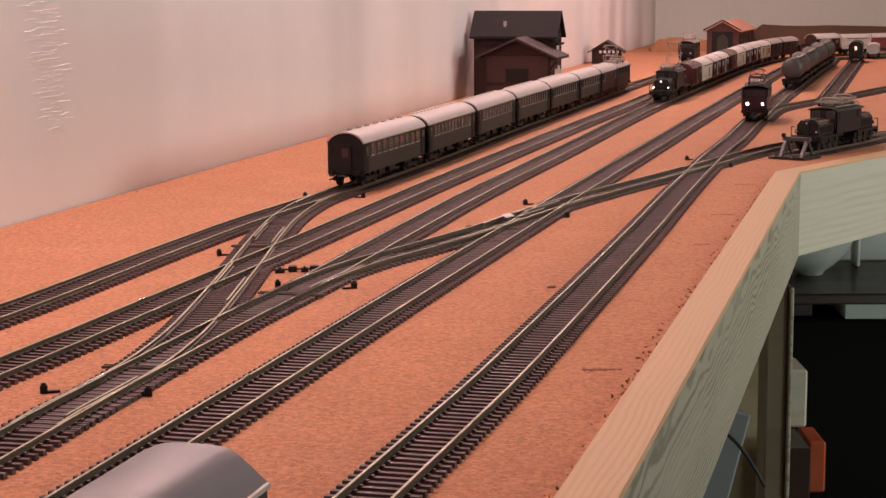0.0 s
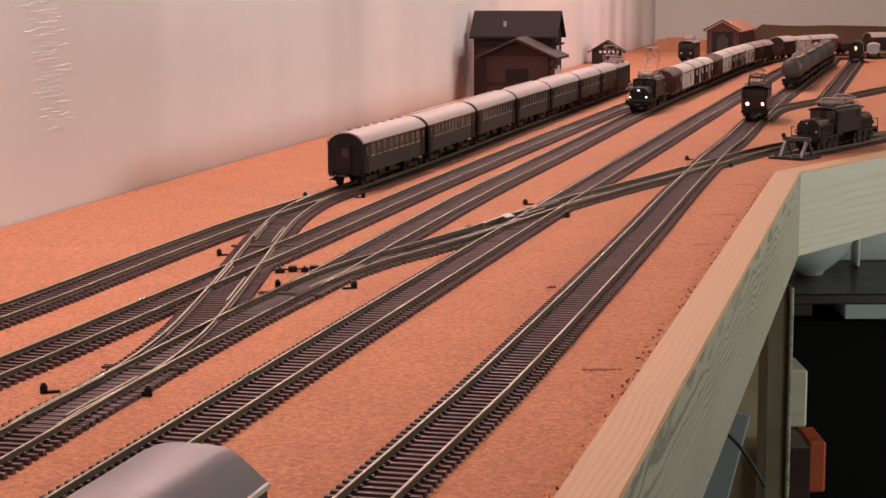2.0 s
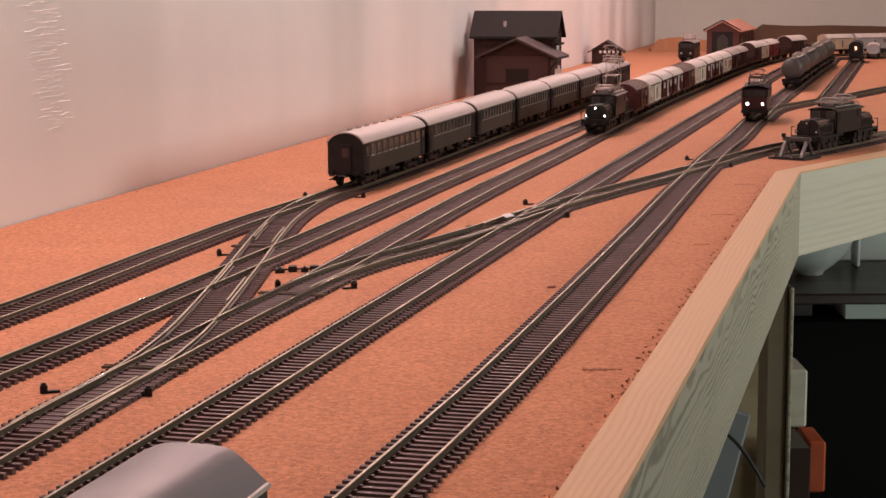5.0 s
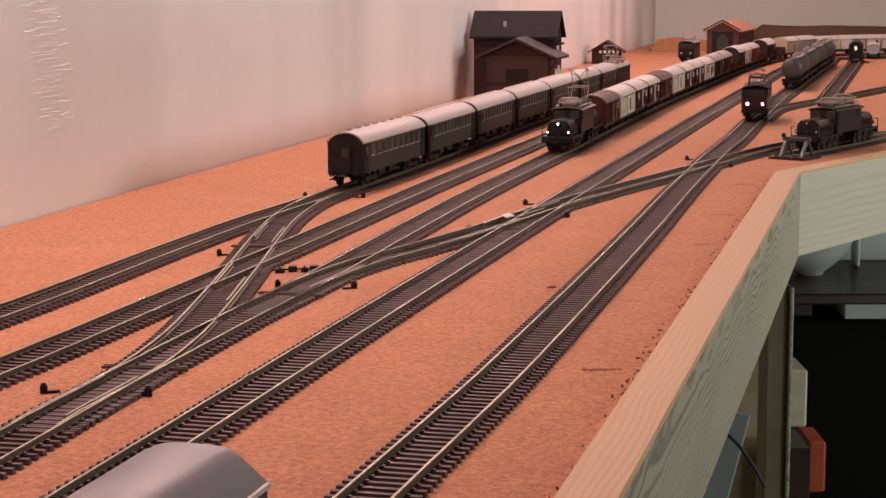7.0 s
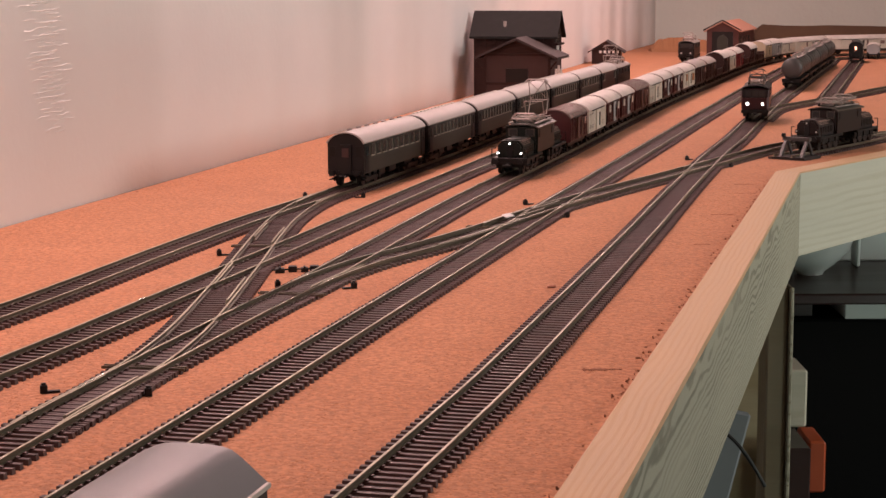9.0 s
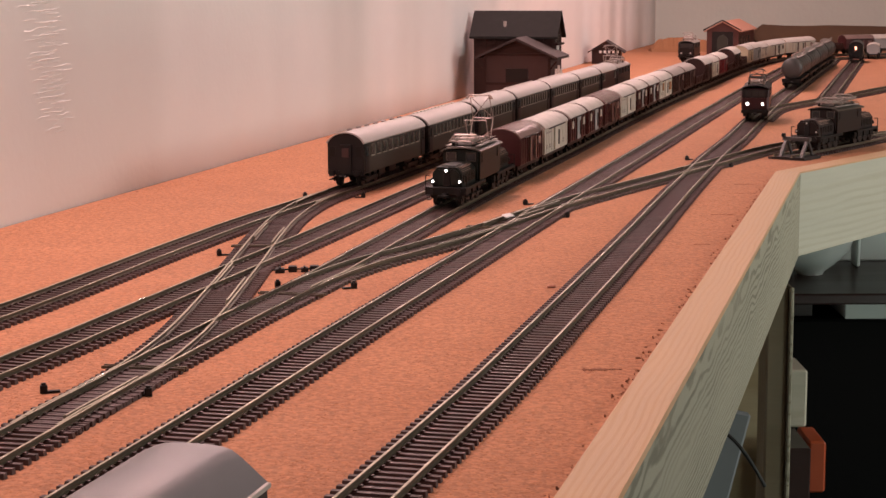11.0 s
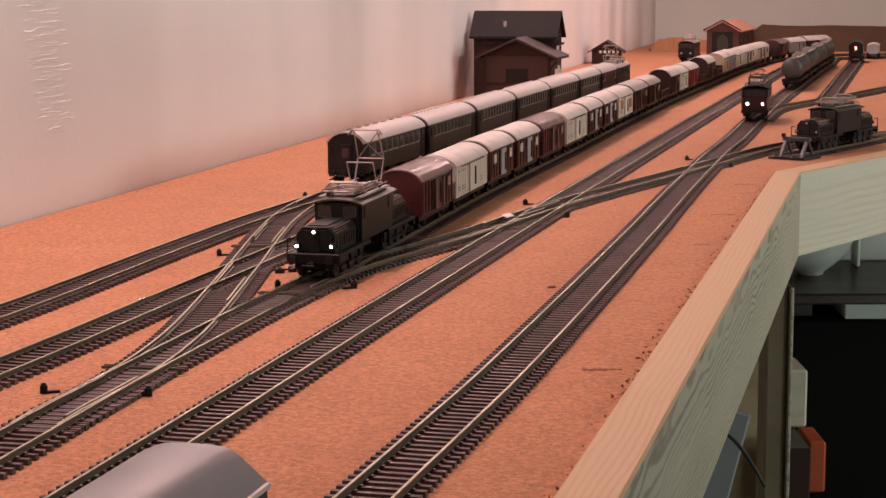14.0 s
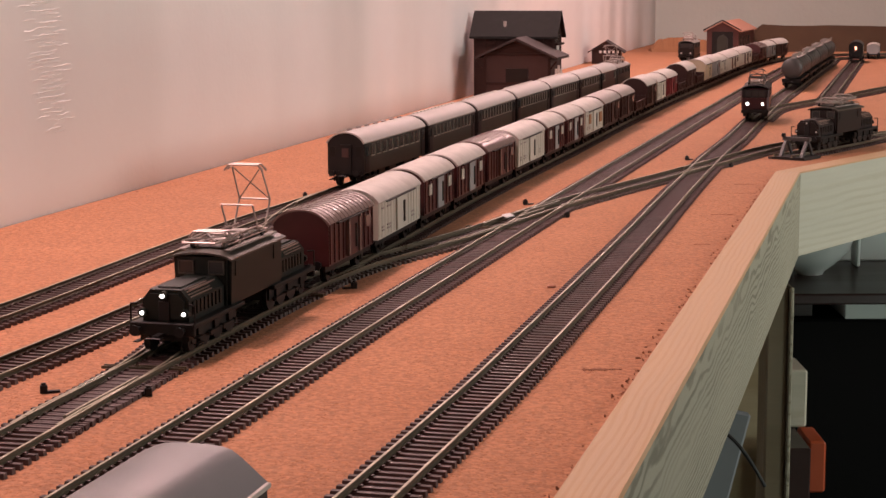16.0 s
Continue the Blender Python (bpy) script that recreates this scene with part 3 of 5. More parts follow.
# ---------------------------------------------------------------- rolling stock
def wheelset(parent, x, r=0.0046, name="wheel", half=GAUGE / 2):
    for y in (-half, half):
        bm = bmesh.new()
        sgn = 1 if y > 0 else -1
        cylinder(bm, (x, y - 0.0009 * sgn, r), (x, y + 0.0013 * sgn, r), r, n=18)
        cylinder(bm, (x, y - 0.0016 * sgn, r), (x, y - 0.0009 * sgn, r), r + 0.0005, n=18)
        cylinder(bm, (x, y + 0.0013 * sgn, r), (x, y + 0.0018 * sgn, r), r * 0.35, n=10)
        part(name, bm, "wheel", parent)


def buffers(parent, x, z=0.0105, y=0.0095, sign=1):
    for yy in (-y, y):
        bm = bmesh.new()
        cylinder(bm, (x, yy, z), (x + sign * 0.0045, yy, z), 0.0010, n=8)
        cylinder(bm, (x + sign * 0.0045, yy, z), (x + sign * 0.0052, yy, z), 0.0022, n=12)
        part("buffer", bm, "black", parent)


def coupler(parent, x, sign=1, z=0.0085):
    bm = bmesh.new()
    box(bm, min(x, x + sign * 0.007), max(x, x + sign * 0.007), -0.0013, 0.0013, z - 0.0008, z + 0.0008)
    wire(bm, [(x + sign * 0.006, -0.003, z), (x + sign * 0.009, -0.003, z), (x + sign * 0.009, 0.003, z), (x + sign * 0.006, 0.003, z)], 0.0004)
    part("coupling", bm, "black", parent)


def arched_roof(length, half, z_edge, rise, ribs=0, over=0.0008, end_over=0.0008):
    bm = bmesh.new()
    outer = arc_profile(half + over, z_edge, rise, 12)
    inner = [(y * 0.95, z - 0.0009) for y, z in outer]
    prism(bm, outer + inner[::-1], -length / 2 - end_over, length / 2 + end_over)
    return bm


def roof_ribs(parent, mat, length, half, z_edge, rise, ribs, over=0.0008):
    outer = arc_profile(half + over, z_edge, rise, 8)
    bm = bmesh.new()
    prism(bm, [(y * 1.007, z + 0.00026) for y, z in outer] + [(y, z - 0.0002) for y, z in outer][::-1], -0.0008, 0.0008)
    me = link_mesh("roof_rib", bm, mat)
    for i in range(ribs):
        ob = new("roof_rib", me)
        ob.parent = parent
        ob.location.x = -length / 2 + length * (i + 0.5) / ribs


def chassis(root, length, half, axle, floor=0.0095):
    """Underframe of a two-axle wagon, with axle guards, springs and steps."""
    bm = bmesh.new()
    box(bm, -length / 2, length / 2, -half * 0.86, half * 0.86, floor - 0.0022, floor)
    for s in (-1, 1):
        box(bm, -length / 2, length / 2, s * half * 0.82 - 0.0006, s * half * 0.82 + 0.0006, floor - 0.0032, floor)
    part("underframe", bm, "gear", root)
    for s in (-1, 1):
        for x in (-axle, axle):
            bm = bmesh.new()
            y = s * (GAUGE / 2 + 0.0026)
            prism(bm, [(x - 0.0055, floor - 0.002), (x + 0.0055, floor - 0.002), (x + 0.0018, 0.0032), (x - 0.0018, 0.0032)], y - 0.0006, y + 0.0006, axis="Y")
            box(bm, x - 0.0014, x + 0.0014, y + s * 0.0005 - 0.0005, y + s * 0.0005 + 0.0007, 0.0034, 0.0062)
            box(bm, x - 0.0060, x + 0.0060, y + s * 0.0005 - 0.0004, y + s * 0.0005 + 0.0006, 0.0062, 0.0069)
            part("axle_guard", bm, "gear", root)
    for x in (-axle, axle):
        wheelset(root, x)
    for s in (-1, 1):
        buffers(root, s * length / 2, sign=s)
        coupler(root, s * length / 2, s)


def box_wagon(length, wall, roof, style, label, ribs=0, half=0.0142, eave=0.0302, rise=0.0072, floor=0.0095):
    """Covered two-axle goods wagon: planked or ribbed walls, sliding door, arched roof. Local x runs along the track."""
    root = tagged(empty("goods_wagon"), label, "goods wagon", group="goods train")
    L = length - 0.0095
    bm = bmesh.new()
    top = arc_profile(half, eave, rise - 0.0006, 10)
    prism(bm, [(-half, floor)] + top + [(half, floor)], -L / 2, L / 2)
    body = part("body", bm, wall, root)
    door = 0.2 * L
    for s in (-1, 1):
        # upright wall ribs
        if style in ("ribbed", "striped", "planked"):
            k = 11 if style != "striped" else 9
            for i in range(k):
                x = -L / 2 + L * (i + 0.25) / (k - 0.5)
                if abs(x) < door * 0.55:
                    continue
                bm = bmesh.new()
                a, b = sorted((s * half, s * (half + 0.0006)))
                box(bm, x - 0.0006, x + 0.0006, a, b, floor + 0.0008, eave - 0.0004)
                part("wall_rib", bm, wall, body)
        else:
            for i in range(15):
                x = -L / 2 + L * (i + 0.3) / 14.6
                if abs(x) < door * 0.55:
                    continue
                bm = bmesh.new()
                a, b = sorted((s * half, s * (half + 0.0003)))
                box(bm, x - 0.0009, x + 0.0009, a, b, floor + 0.0008, eave - 0.0004)
                part("wall_rib", bm, wall, body)
        bm = bmesh.new()
        a, b = sorted((s * half, s * (half + 0.0012)))
        box(bm, -door / 2, door / 2, a, b, floor + 0.0006, eave - 0.0012, 0.0002)
        d = part("sliding_door", bm, {"striped": "wagon_grey", "ribbed": wall, "planked": wall}.get(style, wall), root, "pale aluminium sliding door" if style == "striped" else "")
        bm = bmesh.new()
        a, b = sorted((s * (half + 0.0012), s * (half + 0.0018)))
        box(bm, -door * 0.32, -door * 0.18, a, b, floor + 0.004, floor + 0.016)
        part("door_handle", bm, "black", d)
        bm = bmesh.new()
        a, b = sorted((s * half, s * (half + 0.0016)))
        box(bm, -L * 0.34, L * 0.34, a, b, eave - 0.0012, eave - 0.0005)
        part("door_rail", bm, "gear", root)
        if style in ("striped", "ribbed", "planked"):
            for x in ((-L * 0.33, L * 0.33) if style == "striped" else (-L * 0.36,)):
                bm = bmesh.new()
                a, b = sorted((s * half, s * (half + 0.0009)))
                if style == "striped":
                    for k in (-1, 1):
                        box(bm, x + k * 0.0021 - 0.0016, x + k * 0.0021 + 0.0016, a, b, eave - 0.0100, eave - 0.0035, 0.0002)
                else:
                    box(bm, x - 0.0045, x + 0.0045, a, b, eave - 0.0095, eave - 0.0035, 0.0002)
                part("ventilator", bm, "wagon_white" if style == "striped" else "roof_brown", root, "pale window shutter" if style == "striped" else "")
        if style == "white":
            for x, w in ((-L * 0.30, 0.006), (L * 0.26, 0.008), (L * 0.40, 0.004)):
                for zz in ((0.0, 0.0022) if x < 0 else (0.0, 0.0018, 0.0120)):
                    bm = bmesh.new()
                    a, b = sorted((s * half, s * (half + 0.0005)))
                    box(bm, x - w / 2, x + w / 2, a, b, floor + 0.004 + zz, floor + 0.005 + zz)
                    part("lettering_bar", bm, "roof_grey", root, "plain dark bar of lettering")
        if style == "ribbed":
            for x in (-L * 0.12, L * 0.12):
                bm = bmesh.new()
                a, b = sorted((s * (half + 0.0002), s * (half + 0.0020)))
                box(bm, x - 0.0012, x + 0.0012, a, b, floor + 0.001, eave - 0.002)
                part("door_post", bm, "roof_brown", root)
    roof_ob = part("roof", arched_roof(L, half, eave, rise), roof, root, smooth=True)
    if ribs:
        roof_ribs(roof_ob, roof, L, half, eave, rise, ribs)
    for s in (-1, 1):
        bm = bmesh.new()
        box(bm, L * 0.36, L * 0.44, *sorted((s * half * 0.9, s * half)), 0.0042, 0.0050)
        part("step", bm, "gear", root)
    chassis(root, L, half, length * 0.29, floor)
    return root


def low_wagon(length, wall, label, half=0.0145, floor=0.0105, side=0.018):
    """Open low-sided wagon."""
    root = tagged(empty("open_wagon"), label, "goods wagon", group="goods train")
    L = length - 0.0095
    bm = bmesh.new()
    box(bm, -L / 2, L / 2, -half, half, floor - 0.001, floor + 0.0006)
    part("deck", bm, wall, root)
    for s in (-1, 1):
        bm = bmesh.new()
        box(bm, -L / 2, L / 2, *sorted((s * half, s * (half - 0.0012))), floor, side)
        for i in range(7):
            x = -L / 2 + L * (i + 0.5) / 7
            box(bm, x - 0.0005, x + 0.0005, *sorted((s * half, s * (half + 0.0006))), floor, side)
        part("side_board", bm, wall, root)
        bm = bmesh.new()
        box(bm, *sorted((s * L / 2, s * (L / 2 - 0.0012))), -half, half, floor, side + 0.003)
        part("end_board", bm, wall, root)
    chassis(root, L, half, length * 0.29, floor)
    return root


def bogie(root, x, wheelbase=0.029, r=0.0050):
    bm = bmesh.new()
    for s in (-1, 1):
        y = s * (GAUGE / 2 + 0.0030)
        prism(bm, [(x - wheelbase * 0.75, 0.0060), (x + wheelbase * 0.75, 0.0060), (x + wheelbase * 0.62, 0.0040), (x + wheelbase * 0.2, 0.0030),
                   (x - wheelbase * 0.2, 0.0030), (x - wheelbase * 0.62, 0.0040)], y - 0.0008, y + 0.0008, axis="Y")
        for k in (-1, 1):
            box(bm, x + k * wheelbase / 2 - 0.0016, x + k * wheelbase / 2 + 0.0016, y + s * 0.0006 - 0.0006, y + s * 0.0006 + 0.0008, 0.0030, 0.0064)
    box(bm, x - 0.003, x + 0.003, -0.010, 0.010, 0.0045, 0.0085)
    part("bogie", bm, "gear", root)
    for k in (-1, 1):
        wheelset(root, x + k * wheelbase / 2, r)


def coach(length, label, flat=False, half=0.0138, eave=0.0318, top=0.0395, floor=0.0095, roof="coach_roof", wall="coach_green", windows=9, vents=7, baggage=False, vent="roof_brown"):
    """Bogie passenger coach with curved roof, windows on each side, gangway end and underfloor boxes."""
    root = tagged(empty("passenger_coach"), label, "passenger coach", group="passenger train")
    L = length - 0.008
    bm = bmesh.new()
    arch = [(-half, floor)] + arc_profile(half, eave, top - eave - 0.0006, 10) + [(half, floor)]
    prism(bm, [(-half, floor), (-half, eave), (half, eave), (half, floor)] if flat else arch, -L / 2, L / 2)
    body = part("body", bm, wall, root)
    # roof, its ends drawn down on the streamlined coach
    bm = bmesh.new()
    n, k = 12, 10
    rings = []
    side = [(1.0, 0), (0.82, 0.34), (0.64, 0.68), (0.52, 0.87), (0.40, 0.95), (0.2, 0.99)]
    flat_arch = [(half * y, eave + (top - eave) * z) for y, z in [(-y, z) for y, z in side] + [(0, 1)] + side[::-1]]
    for i in range(k + 1):
        f = -1 + 2 * i / k
        x = f * (L / 2 + 0.0008)
        drop = 0.93 if i in (0, k) else 1.0
        x = math.copysign(L / 2 - 0.006, f) if i in (1, k - 1) else x
        rings.append([bm.verts.new((x, y, eave + (z - eave) * drop)) for y, z in (flat_arch if flat else arc_profile(half + 0.0006, eave - 0.0006, top - eave + 0.0006, n))])
    for a, b in zip(rings[:-1], rings[1:]):
        for i in range(n):
            bm.faces.new((a[i], a[i + 1], b[i + 1], b[i]))
    for r in (rings[0], rings[-1]):
        bm.faces.new(r)
    bm.faces.new([r[0] for r in rings] + [r[-1] for r in rings][::-1])
    bmesh.ops.recalc_face_normals(bm, faces=bm.faces)
    if not flat:
        bm.free()
        bm = arched_roof(L, half, eave, top - eave, over=0.0007, end_over=0.0016)
    roof_ob = part("roof", bm, roof, root, smooth=True)
    for i in range(vents):
        bm = bmesh.new()
        x = -L * 0.40 + L * 0.80 * i / max(1, vents - 1)
        box(bm, x - 0.0030, x + 0.0030, -0.0036, -0.0012, top - 0.0012, top + 0.0009, 0.0004)
        part("roof_vent", bm, vent, roof_ob)
    for s in (-1, 1):
        for i in range(windows):
            x = -L * 0.37 + L * 0.74 * i / (windows - 1)
            if baggage and abs(x) < L * 0.2:
                continue
            bm = bmesh.new()
            w = L * 0.76 / windows * 0.60
            box(bm, x - w / 2, x + w / 2, *sorted((s * (half - 0.0004), s * (half + 0.0003))), eave - 0.0100, eave - 0.0020)
            win = part("window", bm, "coach_window", body)
            bm = bmesh.new()
            y0, y1 = sorted((s * half, s * (half + 0.0006)))
            box(bm, x - w / 2 - 0.0005, x + w / 2 + 0.0005, y0, y1, eave - 0.0108, eave - 0.0100)
            box(bm, x - w / 2 - 0.0005, x - w / 2, y0, y1, eave - 0.0098, eave - 0.0022)
            part("window_frame", bm, "trim_line", win, "pale window edge")
        bm = bmesh.new()
        for x0 in (-L * 0.30, -L * 0.05, L * 0.12):
            box(bm, x0, x0 + L * 0.1, *sorted((s * 0.004, s * 0.011)), 0.0045, floor)
        part("underfloor_box", bm, "gear", root)
        for e in (-1, 1):
            # Black panel stands in for the shade in the recessed entrance vestibule.
            bm = bmesh.new()
            box(bm, *sorted((e * L * 0.432, e * L * 0.494)), *sorted((s * (half - 0.0004), s * (half + 0.0005))), floor + 0.0006, eave - 0.0008, 0.0002)
            leaf = part("entrance_door", bm, "black", body, "black panel for the shaded entrance recess")
            bm = bmesh.new()
            box(bm, *sorted((e * L * 0.448, e * L * 0.478)), *sorted((s * (half + 0.0005), s * (half + 0.0007))), eave - 0.0100, eave - 0.0030)
            part("pane", bm, "window", leaf)
        # end face with gangway door, windows and steps
        bm = bmesh.new()
        rim = [(-half * 0.99, floor + 0.0004)] + [(y * 0.99, z) for y, z in arc_profile(half, eave, (0.0008 if flat else top - eave - 0.0010), 10)] + [(half * 0.99, floor + 0.0004)]
        prism(bm, rim, *sorted((s * (L / 2 - 0.0010), s * (L / 2 + 0.0003))))
        part("end_wall", bm, "black", root, "black coach end")
        bm = bmesh.new()
        box(bm, *sorted((s * L / 2, s * (L / 2 + 0.0016))), -0.0045, 0.0045, floor, eave - 0.0015)
        door = part("gangway_door", bm, "black", root)
        bm = bmesh.new()
        box(bm, *sorted((s * (L / 2 + 0.0016), s * (L / 2 + 0.0020))), -0.0026, 0.0026, eave - 0.0105, eave - 0.0040)
        part("pane", bm, "house_panel", door, "dim reddish door window")
        for y in (-0.0098, 0.0098):
            bm = bmesh.new()
            box(bm, *sorted((s * L / 2, s * (L / 2 + 0.0005))), y - 0.0020, y + 0.0020, eave - 0.0100, eave - 0.0030)
            part("end_window", bm, "gear", body)
        bm = bmesh.new()
        box(bm, *sorted((s * L / 2, s * (L / 2 + 0.0010))), -half * 0.95, half * 0.95, 0.0085, 0.0115)
        part("buffer_beam", bm, "black", root)
        for y in (-half * 0.9, half * 0.9):
            bm = bmesh.new()
            for zz in (0.0045, 0.0070):
                box(bm, *sorted((s * (L / 2 - 0.009), s * (L / 2 - 0.001))), y - 0.0012, y + 0.0012, zz, zz + 0.0006)
            part("entry_step", bm, "gear", root)
        buffers(root, s * (L / 2 + 0.0008), sign=s)
        coupler(root, s * L / 2, s)
        bogie(root, s * L * 0.34)
    return root


def pantograph(root, x, z, raised, span=0.0148, lean=1, mat="panto"):
    """Diamond pantograph: lower and upper arms of wire, cross braces and a bow."""
    bm = bmesh.new()
    w = span / 2
    if raised:
        h1, h2 = raised * 0.42, raised
        kx = 0.0115 * lean
        for y in (-w, w):
            for e in (-1, 1):
                wire(bm, [(x + e * 0.0045, y, z), (x + e * kx, y, z + h1)], 0.00045)
                if e < 0:
                    wire(bm, [(x + e * kx, y, z + h1), (x + e * 0.0015, y * 0.92, z + h2)], 0.00042)
        for e in (-1, 1):
            xx = x + e * kx
            wire(bm, [(xx, -w, z + h1), (xx, w, z + h1)], 0.00045)
            if e > 0:
                continue
            wire(bm, [(xx, -w, z + h1), (x + e * 0.0015, w * 0.92, z + h2)], 0.0003)
            wire(bm, [(xx, w, z + h1), (x + e * 0.0015, -w * 0.92, z + h2)], 0.0003)
        top = z + h2
    else:
        for y in (-w, w):
            wire(bm, [(x - 0.014, y, z + 0.001), (x + 0.014, y, z + 0.0022)], 0.0005)
            wire(bm, [(x - 0.014, y, z + 0.0032), (x + 0.014, y, z + 0.0020)], 0.0005)
        for xx in (-0.014, 0.014):
            wire(bm, [(x + xx, -w, z + 0.002), (x + xx, w, z + 0.002)], 0.0005)
        wire(bm, [(x - 0.014, -w, z + 0.002), (x + 0.014, w, z + 0.003)], 0.0004)
        wire(bm, [(x - 0.014, w, z + 0.002), (x + 0.014, -w, z + 0.003)], 0.0004)
        top = z + 0.0040
    bow = []
    for i in range(9):
        f = -1 + 2 * i / 8
        bow.append((x, f * w * 1.25, top + 0.0012 - 0.0026 * max(0, abs(f) - 0.75) * 4))
    for dx in (-0.0022, 0.0022):
        wire(bm, [(q[0] + dx, q[1], q[2]) for q in bow], 0.00050)
    return part("pantograph", bm, mat, root, "thin wire pantograph, raised" if raised else "folded wire pantograph")


def roof_clutter(root, x0, x1, z, half):
    """Insulators, bus bars and resistor boxes on a locomotive roof."""
    rnd = random.Random(3)
    bm = bmesh.new()
    for s in (-1, 1):
        wire(bm, [(x0, s * half * 0.55, z + 0.0030), (x1, s * half * 0.55, z + 0.0030)], 0.0004)
        wire(bm, [(x0, s * half * 0.95, z + 0.0016), (x1, s * half * 0.95, z + 0.0016)], 0.0003)
    part("bus_bar", bm, "roofgear", root)
    for i in range(5):
        x = x0 + (x1 - x0) * (i + 0.5) / 5
        for s in (-1, 1):
            bm = bmesh.new()
            for k in range(3):
                cylinder(bm, (x, s * half * 0.55, z + 0.0008 * k), (x, s * half * 0.55, z + 0.0008 * k + 0.0005), 0.0013, 0.0008, n=8)
            part("insulator", bm, "roofgear", root)
    for i in range(3):
        bm = bmesh.new()
        x = x0 + (x1 - x0) * (0.25 + 0.25 * i)
        box(bm, x - 0.0035, x + 0.0035, -0.0040, 0.0040, z - 0.0003, z + 0.0022, 0.0004)
        part("roof_box", bm, "roof_grey", root)
    for i in range(14):
        bm = bmesh.new()
        x, y = rnd.uniform(x0, x1), rnd.uniform(-half, half) * 0.9
        if i % 2:
            cylinder(bm, (x - 0.002, y, z + 0.0012), (x + 0.002, y, z + 0.0012), rnd.uniform(0.0007, 0.0013), n=8)
            cylinder(bm, (x, y, z - 0.0010), (x, y, z + 0.0010), 0.0006, n=6)
        else:
            box(bm, x - 0.0018, x + 0.0018, y - 0.0012, y + 0.0012, z - 0.0012, z + rnd.uniform(0.0010, 0.0024), 0.0003)
        part("roof_fitting", bm, "roofgear" if i % 3 else "black", root)


def crocodile(label, lit, colour="loco_green", raised=0.030, panto_at=-0.018, front_down=True):
    """Articulated electric locomotive: hood, cab, hood, with side rods, platforms and roof gear."""
    root = tagged(empty("electric_locomotive"), label, "locomotive")
    H = 0.0125
    # cab
    bm = bmesh.new()
    prism(bm, [(-H, 0.0125), (-H - 0.0006, 0.0330), (H + 0.0006, 0.0330), (H, 0.0125)], -0.0330, 0.0330)
    bmesh.ops.bevel(bm, geom=[e for e in bm.edges if abs(e.verts[0].co.z - e.verts[1].co.z) > 0.01], offset=0.0016, segments=2, affect="EDGES")
    cab = part("cab", bm, colour, root)
    bm = bmesh.new()
    prof = arc_profile(H + 0.0018, 0.0326, 0.0026, 10)
    prism(bm, prof + [(y * 0.97, z - 0.0008) for y, z in prof][::-1], -0.0350, 0.0350)
    part("cab_roof", bm, "loco_roof", root)
    for s in (-1, 1):
        bm = bmesh.new()
        box(bm, -0.0290, 0.0290, *sorted((s * 0.0088, s * 0.0118)), 0.0352, 0.0359, 0.0002)
        part("roof_walk", bm, "roof_grey", root)
        bm = bmesh.new()
        box(bm, *sorted((s * 0.0050, s * 0.0240)), -0.0065, 0.0065, 0.0345, 0.0372, 0.0012)
        part("roof_hatch", bm, "loco_roof", root)
    for s in (-1, 1):
        for y in (-0.0068, 0.0068):
            bm = bmesh.new()
            box(bm, *sorted((s * 0.0329, s * 0.0335)), y - 0.0031, y + 0.0031, 0.0262, 0.0312, 0.0001)
            w = part("cab_window", bm, "window", cab)
            bm = bmesh.new()
            x0, x1 = sorted((s * 0.0332, s * 0.0338))
            for dy in (-0.0033, 0.0033):
                box(bm, x0, x1, y + dy - 0.0003, y + dy + 0.0003, 0.0258, 0.0316)
            for zz in (0.0258, 0.0313):
                box(bm, x0, x1, y - 0.0033, y + 0.0033, zz - 0.0003, zz + 0.0003)
            part("window_frame", bm, "loco_roof", w)
        for x in (-0.024, 0.024):
            bm = bmesh.new()
            box(bm, x - 0.0035, x + 0.0035, *sorted((s * (H + 0.0001), s * (H + 0.0009))), 0.0245, 0.0310)
            part("side_window", bm, colour, cab)
    # hoods and frames, front and rear
    for s in (1, -1):
        bm = bmesh.new()
        hood = [(-0.0100, 0.0125), (-0.0100, 0.0215), (-0.0066, 0.0255), (0.0066, 0.0255), (0.0100, 0.0215), (0.0100, 0.0125)]
        x0, x1 = sorted((s * 0.0334, s * 0.0735))
        prism(bm, hood, x0, x1)
        bmesh.ops.bevel(bm, geom=[e for e in bm.edges if e.verts[0].co.x * s > 0.07 and e.verts[1].co.x * s > 0.07], offset=0.0015, segments=2, affect="EDGES")
        hd = part("hood", bm, colour, root)
        bm = bmesh.new()
        box(bm, *sorted((s * 0.040, s * 0.068)), -0.0050, 0.0050, 0.0255, 0.0262, 0.0002)
        part("hood_hatch", bm, colour, hd)
        bm = bmesh.new()
        box(bm, *sorted((s * 0.0732, s * 0.0741)), -0.0024, 0.0024, 0.0128, 0.0212, 0.0002)
        part("hood_door", bm, "black", hd)
        for y in (-1, 1):
            bm = bmesh.new()
            for k in range(8):
                xx = s * (0.038 + 0.0042 * k)
                box(bm, xx - 0.0012, xx + 0.0012, *sorted((y * 0.0099, y * 0.0106)), 0.0150, 0.0205)
            part("hood_louvre", bm, colour, hd)
            bm = bmesh.new()
            for k in range(4):
                f = 0.15 + 0.24 * k
                yy, zz = 0.0100 - 0.0034 * f, 0.0215 + 0.0040 * f
                wire(bm, [(s * 0.046, y * yy, zz + 0.0002), (s * 0.069, y * yy, zz + 0.0002)], 0.0003)
            part("cooling_grille", bm, "roofgear", hd, "pale metal cooling grille")
            bm = bmesh.new()
